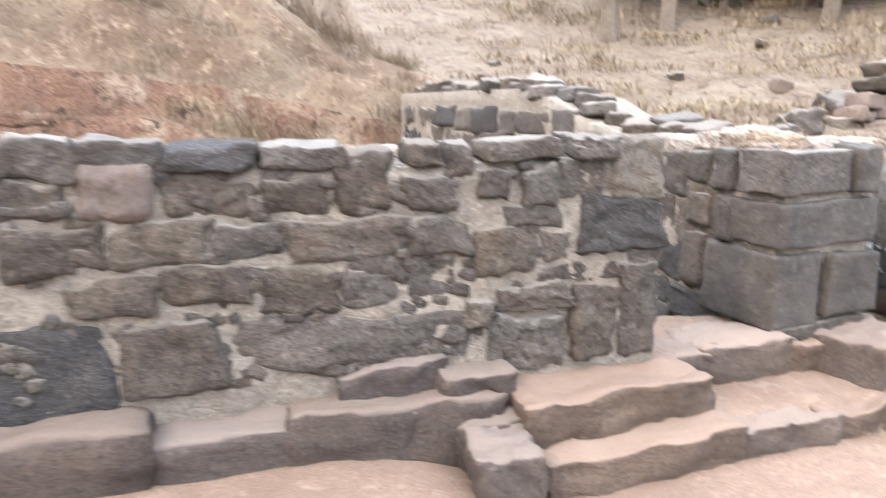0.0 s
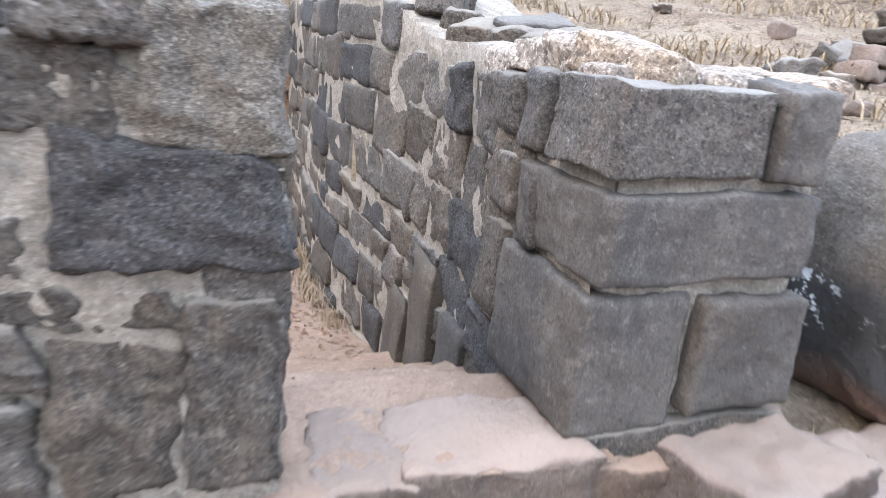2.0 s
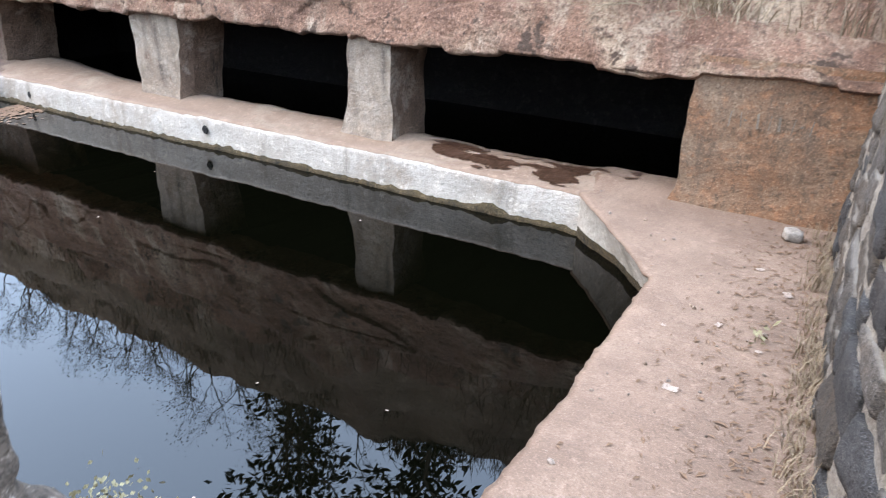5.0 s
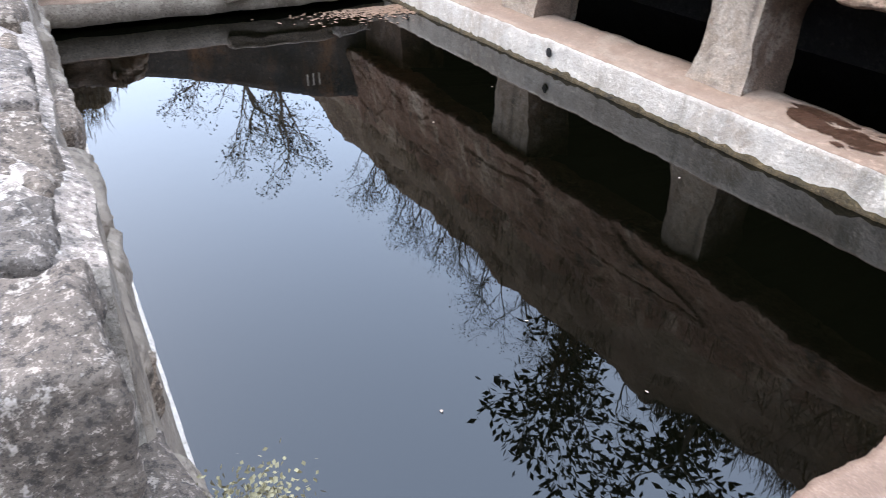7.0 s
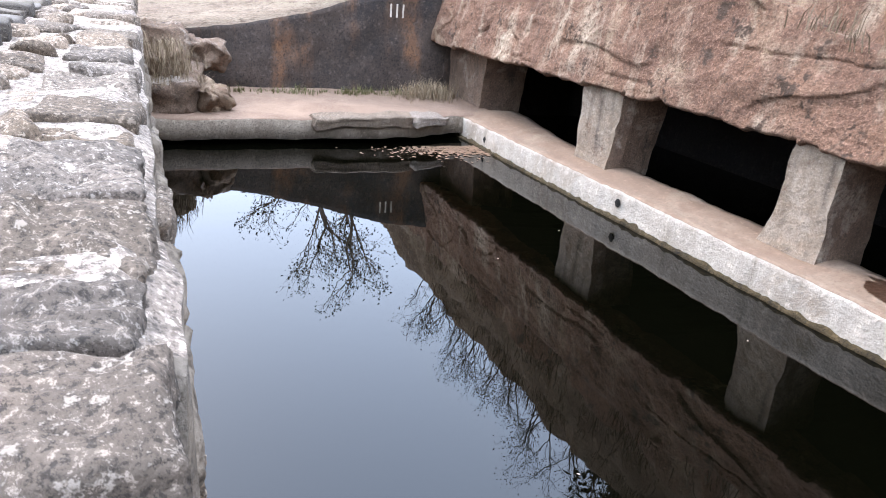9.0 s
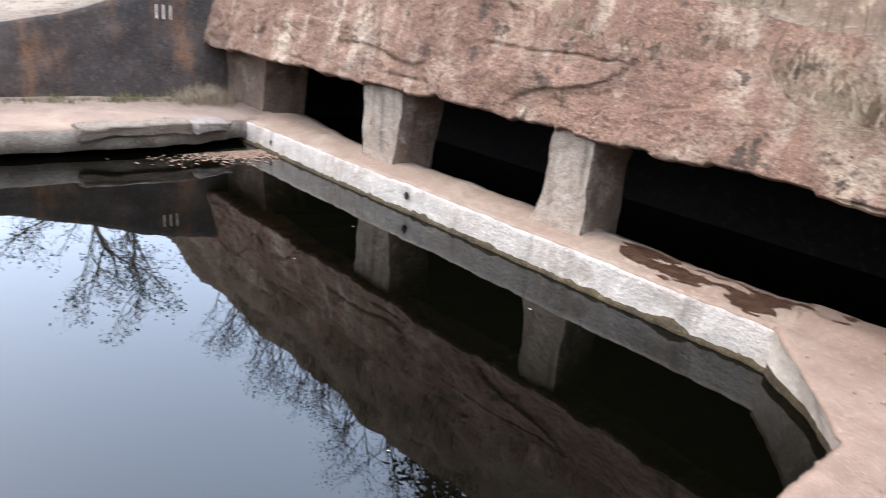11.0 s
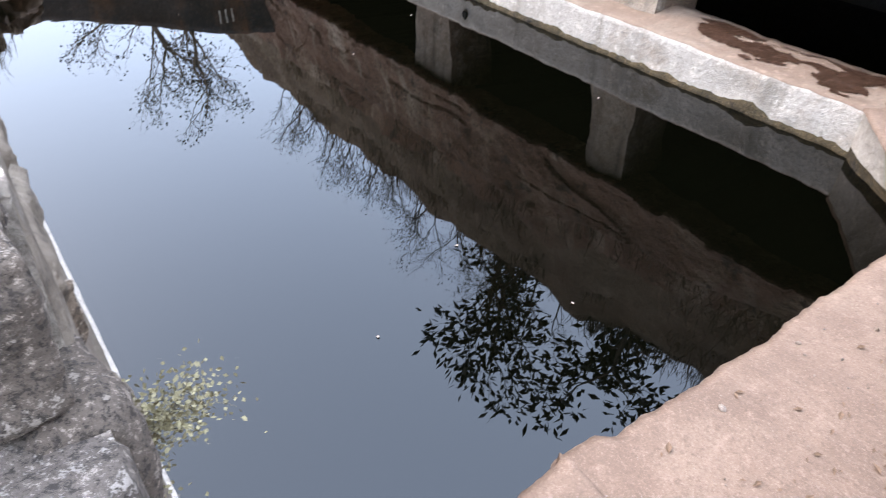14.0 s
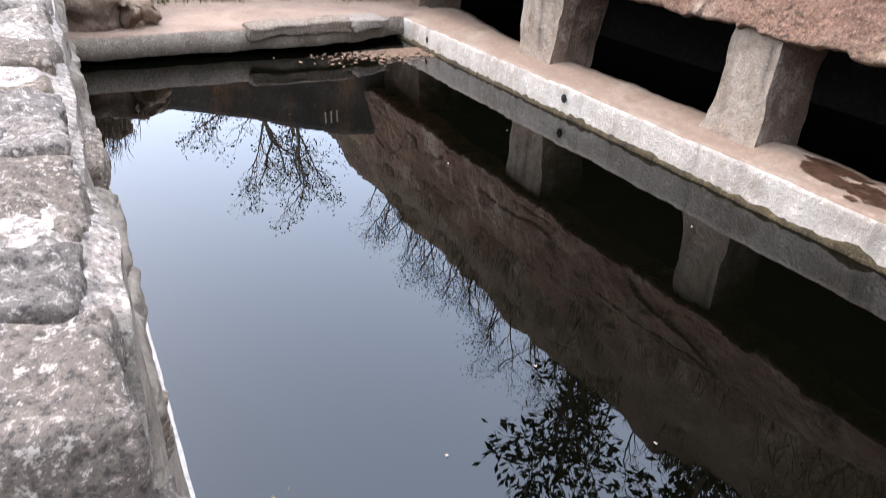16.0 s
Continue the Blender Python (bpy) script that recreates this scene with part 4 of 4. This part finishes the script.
# ---- plants ----
def blades(name, spots, mat, label, height=0.25, count=26, spread=0.09, curl=0.5, seed=1, width=0.006):
    """Many bent grass blades as one mesh. spots: list of (x, y, z, size)."""
    rnd = random.Random(seed)
    verts, faces = [], []
    for x, y, z, s in spots:
        for _ in range(count):
            a, b = rnd.uniform(0, 6.283), rnd.uniform(0.2, 1.0)
            h = height * s * rnd.uniform(0.5, 1.1)
            px, py = x + rnd.gauss(0, spread * s), y + rnd.gauss(0, spread * s)
            dx, dy = math.cos(a) * curl * b * h, math.sin(a) * curl * b * h
            wx, wy = -math.sin(a) * width * s ** 0.5, math.cos(a) * width * s ** 0.5
            n = len(verts)
            for t, k in ((0, 1), (0.55, 0.8), (1, 0.1)):
                verts += [(px + dx * t * t - wx * k, py + dy * t * t - wy * k, z - 0.02 + h * t * (1 - 0.25 * b * t)), (px + dx * t * t + wx * k, py + dy * t * t + wy * k, z - 0.02 + h * t * (1 - 0.25 * b * t))]
            faces += [(n, n + 1, n + 3, n + 2), (n + 2, n + 3, n + 5, n + 4)]
    me = bpy.data.meshes.new(name)
    me.from_pydata(verts, [], faces)
    me.materials.append(mat)
    return tagged(new(name, me), label, "grass", kind="stuff")


rnd = random.Random(31)
spots = []
for _ in range(1300):
    x, y = rnd.uniform(3.3, 22), rnd.uniform(2.9, 24)
    if fbm(x * 0.5, y * 0.5, 7) > -0.1 and not (x < 4.6 and y < 3.6):
        spots.append((x, y, ground_z(x, y), rnd.uniform(0.7, 1.6)))
blades("dry_grass", spots, MAT_STRAW, "dry straw-coloured grass on the slope", 0.2, 30, 0.24, 1.2, 2, 0.011)
spots = [(x + 0.5, y - 0.4, ground_z(x + 0.5, y - 0.4), s) for x, y, z, s in spots[::3] if y > 4.5]
blades("dry_grass", spots, MAT_STRAW_BROWN, "browner dry tussocks on the slope", 0.18, 26, 0.2, 1.2, 22, 0.012)
spots = [(rnd.uniform(2.75, 5.2), rnd.uniform(1.9, 2.8), 0.0, rnd.uniform(0.5, 1.0)) for _ in range(170)]
spots = [(x, y, max(ground_z(x, y), 0.02), s) for x, y, z, s in spots if x > 3.25 or y < 2.3]
blades("dry_grass", spots, MAT_STRAW, "trampled straw at the foot of the pier", 0.085, 26, 0.12, 2.4, 3, 0.003)
spots = [(rnd.uniform(3.4, 11), rnd.uniform(2.6, 12), 0.0, rnd.uniform(0.6, 1.2)) for _ in range(700)]
spots = [(x, y, ground_z(x, y) + 0.02, s) for x, y, z, s in spots if x > 4.4 or y > 3.5]
blades("dry_grass", spots, MAT_STRAW, "flattened straw litter on the slope", 0.07, 22, 0.3, 2.6, 12, 0.005)
spots = [(2.0 + rnd.random() * 1.0, 2.3 + rnd.random() * 0.35, 0.15, 0.5) for _ in range(26)]
blades("dry_grass", spots, MAT_STRAW, "loose straw on the step", 0.08, 5, 0.08, 2.2, 4, 0.003)


def cliff_surface(x, y):
    pr = cliff_profile(x)
    for (a, za), (b, zb) in zip(pr[5:], pr[6:]):
        if a <= y <= b and b > a:
            return za + (zb - za) * (y - a) / (b - a)
    return 1.4


spots = []
for _ in range(760):
    x, y = rnd.uniform(-13, 3.2), rnd.uniform(9.3, 11.2)
    if fbm(x * 0.7, y * 0.9, 2) > -0.05:
        spots.append((x, y, cliff_surface(x, y), rnd.uniform(0.6, 1.5)))
blades("dry_grass", spots, MAT_STRAW_BROWN, "brown dry grass tufts on the rock ledges", 0.24, 24, 0.12, 0.9, 5, 0.006)
spots = [(x, y, cliff_surface(x, y), rnd.uniform(0.6, 1.3)) for x, y in [(rnd.gauss(0.2, 0.6), rnd.uniform(9.3, 9.5)) for _ in range(70)]]
blades("dry_grass", spots, MAT_STRAW, "tangle of dry stalks hanging over the rock lip", 0.36, 8, 0.16, 1.6, 6, 0.005)
spots = [(-11.6 + rnd.uniform(-0.2, 0.25), 4.6 + 4.4 * rnd.random() ** 0.6, -0.56, rnd.uniform(0.5, 1.0)) for _ in range(60)]
blades("green_weeds", spots, MAT_WEED, "straggling green weeds along the wall's foot", 0.2, 16, 0.1, 0.9, 7, 0.008)
spots = [(-11.3 + rnd.gauss(0, 0.2), 8.75 + rnd.gauss(0, 0.25), -0.55, rnd.uniform(0.8, 1.5)) for _ in range(26)]
blades("dry_shrub", spots, MAT_STRAW, "pale dry bush against the rock", 0.32, 26, 0.14, 0.8, 8, 0.006)
spots = [(-9.9 + rnd.gauss(0, 0.35), 3.65 + rnd.gauss(0, 0.2), -0.2 + rnd.random() * 0.6, rnd.uniform(0.6, 1.2)) for _ in range(40)]
blades("dry_grass", spots, MAT_STRAW, "pale dry grass on the rock steps", 0.3, 20, 0.12, 0.9, 9, 0.005)
spots = [(right_x(y) - 0.02 - abs(rnd.gauss(0, 0.05)), y, path_z(2.1, y), rnd.uniform(0.3, 1.0)) for y in [rnd.uniform(5.2, 9.0) for _ in range(110)]]
blades("dry_grass", spots, MAT_STRAW, "dry weeds along the path's edge", 0.2, 12, 0.05, 0.9, 10, 0.004)


def branch_mesh(base, direction, length, radius, depth, seed, kids=3, spread=0.6, up=0.15, tips=None, sides=6):
    """A tapering, forking limb; tips collects the ends of the last twigs."""
    rnd = random.Random(seed)
    bm = bmesh.new()

    def limb(p, d, ln, r, lvl):
        n = 5
        ring_prev = None
        for i in range(n + 1):
            t = i / n
            rr = r * (1 - 0.55 * t)
            ax = d.orthogonal().normalized()
            ay = d.cross(ax)
            k = sides if lvl < 2 else 4
            ring = [bm.verts.new(p + (ax * math.cos(6.283 * j / k) + ay * math.sin(6.283 * j / k)) * rr) for j in range(k)]
            if ring_prev:
                for j in range(k):
                    bm.faces.new((ring_prev[j], ring_prev[(j + 1) % k], ring[(j + 1) % k], ring[j]))
            ring_prev = ring
            if i < n:
                if lvl < depth and i > 0:
                    for _ in range(1 if rnd.random() < kids / n else 0):
                        nd = (d + Vector((rnd.gauss(0, spread), rnd.gauss(0, spread), rnd.gauss(up, spread * 0.6)))).normalized()
                        limb(p.copy(), nd, ln * rnd.uniform(0.45, 0.72), rr * 0.6, lvl + 1)
                d = (d + Vector((rnd.gauss(0, 0.16), rnd.gauss(0, 0.16), rnd.gauss(0.03, 0.12)))).normalized()
                p = p + d * (ln / n)
        if lvl < depth:
            for _ in range(2):
                nd = (d + Vector((rnd.gauss(0, spread), rnd.gauss(0, spread), rnd.gauss(up, spread * 0.5)))).normalized()
                limb(p.copy(), nd, ln * rnd.uniform(0.5, 0.7), r * 0.42, lvl + 1)
        elif tips is not None:
            tips.append((p.copy(), d.copy()))

    limb(Vector(base), Vector(direction).normalized(), length, radius, 0)
    return bm


def leaf_mesh(tips, per, size, seed, width=0.4, droop=0.3, scatter=0.15):
    """Leaves set singly round the twig ends: two bent quads each, as one mesh."""
    rnd = random.Random(seed)
    verts, faces = [], []
    for p, d in tips:
        for _ in range(per):
            o = p + Vector((rnd.gauss(0, scatter), rnd.gauss(0, scatter), rnd.gauss(0, scatter)))
            a = (d + Vector((rnd.gauss(0, 0.7), rnd.gauss(0, 0.7), rnd.gauss(-droop, 0.5)))).normalized()
            s = a.orthogonal().normalized()
            s = (Matrix.Rotation(rnd.uniform(0, 6.28), 3, a) @ s) * size * width * 0.5
            ln = size * rnd.uniform(0.6, 1.15)
            n = len(verts)
            mid = o + a * ln * 0.5
            tip = o + a * ln + Vector((0, 0, -0.1 * ln))
            verts += [tuple(o), tuple(mid + s), tuple(tip), tuple(mid - s)]
            faces += [(n, n + 1, n + 2, n + 3)]
    me = bpy.data.meshes.new("crown")
    me.from_pydata(verts, [], faces)
    return me


def tree(label, base, direction, length, radius, depth, seed, leaf=None, kids=3, spread=0.6, up=0.15):
    root = tagged(new("tree"), label, "tree")
    root.location = base
    tips = []
    part("trunk", branch_mesh((0, 0, 0), direction, length, radius, depth, seed, kids, spread, up, tips), MAT_BARK, root)
    if leaf:
        per, size, mat, scatter, width = leaf
        me = leaf_mesh(tips, per, size, seed, width, 0.3, scatter)
        me.materials.append(mat)
        ob = new("crown", me)
        ob.parent = root
    return root


# bare tree beyond the stained end wall
tree("bare dark tree with thin twigs and few leaves", (-16.5, 7.6, 1.0), (0.0, -0.1, 1), 2.4, 0.11, 4, 3, (2, 0.1, MAT_LEAF, 0.06, 0.45), 4, 0.62, 0.12)
tree("bare dark tree with thin twigs and few leaves", (-16.2, 8.3, 1.2), (0.05, 0.1, 1), 2.0, 0.10, 4, 8, (2, 0.1, MAT_LEAF, 0.06, 0.45), 3, 0.5, 0.16)
# leafy tree leaning out over the cliff
tree("leafy dark green tree leaning out over the cliff", (-5.8, 10.9, 3.8), (-0.35, -0.35, 1), 1.9, 0.09, 3, 14, (8, 0.25, MAT_LEAF, 0.17, 0.36), 4, 0.6, 0.0)
tree("leafy dark green tree at the cliff's edge", (-2.4, 10.6, 3.2), (0.1, -0.3, 1), 1.3, 0.07, 3, 19, (8, 0.23, MAT_LEAF, 0.16, 0.36), 3, 0.6, 0.0)
# thin shrubs along the cliff's crest
rnd = random.Random(41)
for k in range(30):
    x = -14.5 + 0.36 * k
    y = 10.35 + rnd.uniform(-0.2, 0.3)
    sh = tagged(new("shrub"), "thin leafless shrub on the cliff's crest", "shrub", "shrubs on the crest")
    sh.location = (x, y, cliff_surface(x, y) - 0.1)
    tips = []
    part("stem", branch_mesh((0, 0, 0), (rnd.uniform(-0.4, 0.4), -0.3, 1), rnd.uniform(0.55, 0.95), 0.018, 3, 50 + k, 4, 0.55, 0.1, tips, 4), MAT_TWIG, sh)
    me = leaf_mesh(tips, 1, 0.05, k, 0.5, 0.2, 0.05)
    me.materials.append(MAT_STRAW_BROWN)
    new("foliage", me).parent = sh
# ruined stone hall far behind the end wall
ruin = tagged(new("ruined_hall"), "grey ruined stone hall with square columns beyond the pool", "ruin")
for k in range(7):
    ob = part("column", stone_block(0.5, 0.5, 2.0, k, 0.08, 0.02, 3), MAT_STONE, ruin)
    ob.matrix_basis = pose(-24, 1.5 + 1.6 * k, 2.0)
for name, y, sx, sy, sz, z in (("lintel", 6.3, 0.7, 11, 0.4, 3.2), ("base", 6.3, 1.6, 12, 0.5, 0.95), ("back_wall", 6.3, 0.4, 11, 2.2, 2.0)):
    ob = part(name, stone_block(sx, sy, sz, 3, 0.05, 0.03, 6), MAT_STONE, ruin)
    ob.matrix_basis = pose(-24 if name != "back_wall" else -25.5, y, z)
# far trees above the slope
for k, (x, y, ht, s) in enumerate([(9.0, 15.6, 4.6, 5), (10.6, 15.6, 5.0, 6), (13.6, 13.6, 4.8, 9), (24.0, 24.0, 5.0, 12), (16.0, 24.0, 5.5, 15), (9.0, 24, 5.0, 17), (27.0, 20.0, 4.0, 23), (21.0, 27.0, 4.6, 25)]):
    tree("slim pale-trunked tree on the dry hillside", (x, y, ground_z(x, y) - 0.2), (0.08 * (-1) ** k, 0, 1), ht, 0.22, 3, 60 + s, (12, 0.32, MAT_LEAF_GREEN, 0.35, 0.5), 2, 0.6, 0.25)
for k in range(12):
    b = radians(32 + 1.9 * k)
    x, y = (21 + math.sin(k * 1.7)) * math.sin(b), (21 + math.sin(k * 1.7)) * math.cos(b)
    bush = tagged(new("bush"), "dense green bush at the hill's top", "bush", "bushes on the hill")
    bush.location = (x, y, ground_z(x, y))
    tips = []
    part("stem", branch_mesh((0, 0, 0), (0.1, 0, 1), 1.6, 0.06, 3, 300 + k, 3, 0.8, 0.1, tips, 4), MAT_BARK, bush)
    me = leaf_mesh(tips, 16, 0.28, 300 + k, 0.5, 0.2, 0.32)
    me.materials.append(MAT_LEAF_GREEN)
    new("foliage", me).parent = bush
# flowering weed rooted in the pool wall's joint
weed = tagged(new("shrub"), "pale yellow-green weed rooted in the wall joint", "shrub")
weed.location = (1.33, 3.255, 0.81)
tips = []
part("stem", branch_mesh((0, 0, 0), (0.15, 0.7, 0.35), 0.095, 0.003, 3, 77, 4, 0.6, 0.25, tips, 4), MAT_WEEDSTEM, weed)
me = leaf_mesh(tips, 8, 0.009, 78, 0.65, 0.0, 0.017)
me.materials.append(MAT_WEEDLEAF)
new("foliage", me).parent = weed

# dry creepers hanging from the ledge over the cliff's lower face
for k, (x, ln) in enumerate([(0.05, 0.34), (0.32, 0.42), (0.55, 0.38), (-0.35, 0.3), (0.8, 0.3)]):
    creeper = tagged(new("dry_creeper"), "pale dry creeper hanging down the rock face", "creeper", "creepers on the cliff")
    creeper.location = (x, 9.2, cliff_surface(x, 9.25) + 0.05)
    part("stem", branch_mesh((0, 0, 0), (0.3 * (-1) ** k, -0.55, 0.15), ln, 0.007, 3, 900 + k, 4, 0.7, -0.35, None, 4), MAT_STRAW, creeper)
# wilted green sprig dropped on the path
sprig = tagged(new("leafy_sprig"), "wilted pale green leafy sprig lying on the path", "sprig")
sprig.location = (1.82, 7.15, path_z(1.82, 7.15) + 0.012)
tips = []
part("stem", branch_mesh((0, 0, 0), (0.5, -0.8, 0.0), 0.09, 0.003, 1, 951, 3, 0.5, 0.0, tips, 4), MAT_WEEDSTEM, sprig)
me = leaf_mesh(tips, 3, 0.07, 952, 0.45, 0.1, 0.02)
me.materials.append(MAT_WEEDLEAF)
new("foliage", me).parent = sprig

# ---- litter ----
def chip(name, label, cat, x, y, z, sx, sy, sz, mat, turn=0, group=""):
    ob = smooth(part(name, stone_block(sx, sy, sz, x * 3 + y, 0.3, min(sx, sy, sz) * 0.12, 3), mat))
    ob.matrix_basis = pose(x, y, z + sz / 2, 3, 4, turn)
    return tagged(ob, label, cat, group)


chip("foam_block", "crumpled whitish packing block on the path", "litter", 1.87, 8.78, path_z(1.87, 8.78), 0.15, 0.12, 0.1, MAT_FOAM, 20)
for k, (x, y, s) in enumerate([(1.56, 6.22, 0.12), (1.74, 8.05, 0.09), (1.64, 7.09, 0.08), (1.96, 7.75, 0.12), (1.35, 6.9, 0.05), (1.9, 6.9, 0.06)]):
    bm = sheet(4, 4, lambda u, v: ((u - 0.5) * s * 0.65, (v - 0.5) * s * 0.45, 0.008 + 0.012 * fbm(u * 3, v * 3, k)))
    ob = smooth(part("paper_scrap", bm, MAT_PAPER))
    ob.matrix_basis = pose(x, y, path_z(x, y), 0, 0, 37 * k)
    tagged(ob, "scrap of pinkish white paper on the path", "paper", "paper scraps")
rnd = random.Random(61)
verts, faces = [], []
for _ in range(900):
    y = rnd.uniform(4.6, 9.0)
    x = right_x(y) - 0.05 - abs(rnd.gauss(0, 0.35))
    if x < edge_x(y) + 0.05:
        continue
    a, s = rnd.uniform(0, 6.28), rnd.uniform(0.008, 0.03)
    z = path_z(x, y) + 0.006
    n = len(verts)
    for dx, dy, dz in ((-1, 0, 0), (0, -0.4, 0.25), (1, 0, 0), (0, 0.4, 0.2)):
        verts.append((x + s * (dx * math.cos(a) - dy * math.sin(a)), y + s * (dx * math.sin(a) + dy * math.cos(a)), z + s * dz))
    faces.append((n, n + 1, n + 2, n + 3))
bm = bmesh.new()
for _ in range(230):
    y = rnd.uniform(3.3, 9.0) if rnd.random() < 0.7 else rnd.uniform(0.2, 2.1)
    x = rnd.uniform(edge_x(y) + 0.1, right_x(y)) if y > 3 else rnd.uniform(-0.5, 3.4)
    s = 0.004 + 0.013 * rnd.random() ** 3
    z = path_z(x, y) if y > 3 else ground_z(x, y)
    mtx = pose(x, y, z + s * 0.2, rnd.uniform(0, 90), rnd.uniform(0, 90), rnd.uniform(0, 90)) @ Matrix.Diagonal((s * 1.3, s, s * 0.7, 1))
    bmesh.ops.create_icosphere(bm, subdivisions=1, radius=1, matrix=mtx)
tagged(part("pebbles", bm, MAT_PEBBLE), "small pebbles strewn on path and ground", "pebbles", kind="stuff")
me = bpy.data.meshes.new("leaf_litter")
me.from_pydata(verts, [], faces)
me.materials.append(MAT_DRYLEAF)
tagged(new("leaf_litter", me), "dry leaves and chips on the path", "litter", kind="stuff")
verts, faces = [], []
for _ in range(900):
    x, y = -9.0 + abs(rnd.gauss(0, 0.35)), 8.75 - abs(rnd.gauss(0, 0.7))
    if x < end_x(y):
        continue
    a, s = rnd.uniform(0, 6.28), rnd.uniform(0.015, 0.06)
    n = len(verts)
    for dx, dy in ((-1, 0), (0, -0.5), (1, 0), (0, 0.5)):
        verts.append((x + s * (dx * math.cos(a) - dy * math.sin(a)), y + s * (dx * math.sin(a) + dy * math.cos(a)), WATER + 0.005 + rnd.random() * 0.006))
    faces.append((n, n + 1, n + 2, n + 3))
me = bpy.data.meshes.new("floating_leaves")
me.from_pydata(verts, [], faces)
me.materials.append(MAT_DRYLEAF)
tagged(new("floating_leaves", me), "reddish leaves floating in the pool's corner", "litter", kind="stuff")
for k in range(9):
    x, y = rnd.uniform(-7, 0.6), rnd.uniform(4.5, 8.3)
    bm = sheet(2, 2, lambda u, v: ((u - 0.5) * 0.02, (v - 0.5) * 0.014, 0.004 + 0.006 * u * v))
    ob = part("petal", bm, MAT_PAPER)
    ob.matrix_basis = pose(x, y, WATER, 0, 0, 50 * k)
    tagged(ob, "pale petal floating on the water", "petal", "floating petals")
# chalk marks on the right-hand pier: unreadable strokes
for k, (dx, w, h) in enumerate([(0, 0.03, 0.17), (0.10, 0.02, 0.15), (0.13, 0.07, 0.02), (0.24, 0.05, 0.15), (0.34, 0.02, 0.15), (0.42, 0.05, 0.14), (0.53, 0.02, 0.16), (0.60, 0.06, 0.02), (0.68, 0.03, 0.15)]):
    bm = stone_block(w * 0.4, 0.006, h * 0.8, k, 0.3, 0.004, 3)
    ob = part("chalk_stroke", bm, MAT_CHALK)
    ob.matrix_basis = pose(1.2 + dx * 0.9, 9.042, 0.2, 0, 5 * (-1) ** k, 0)
    tagged(ob, "smudged white chalk stroke on the rock pier", "chalk mark", "chalk marks")
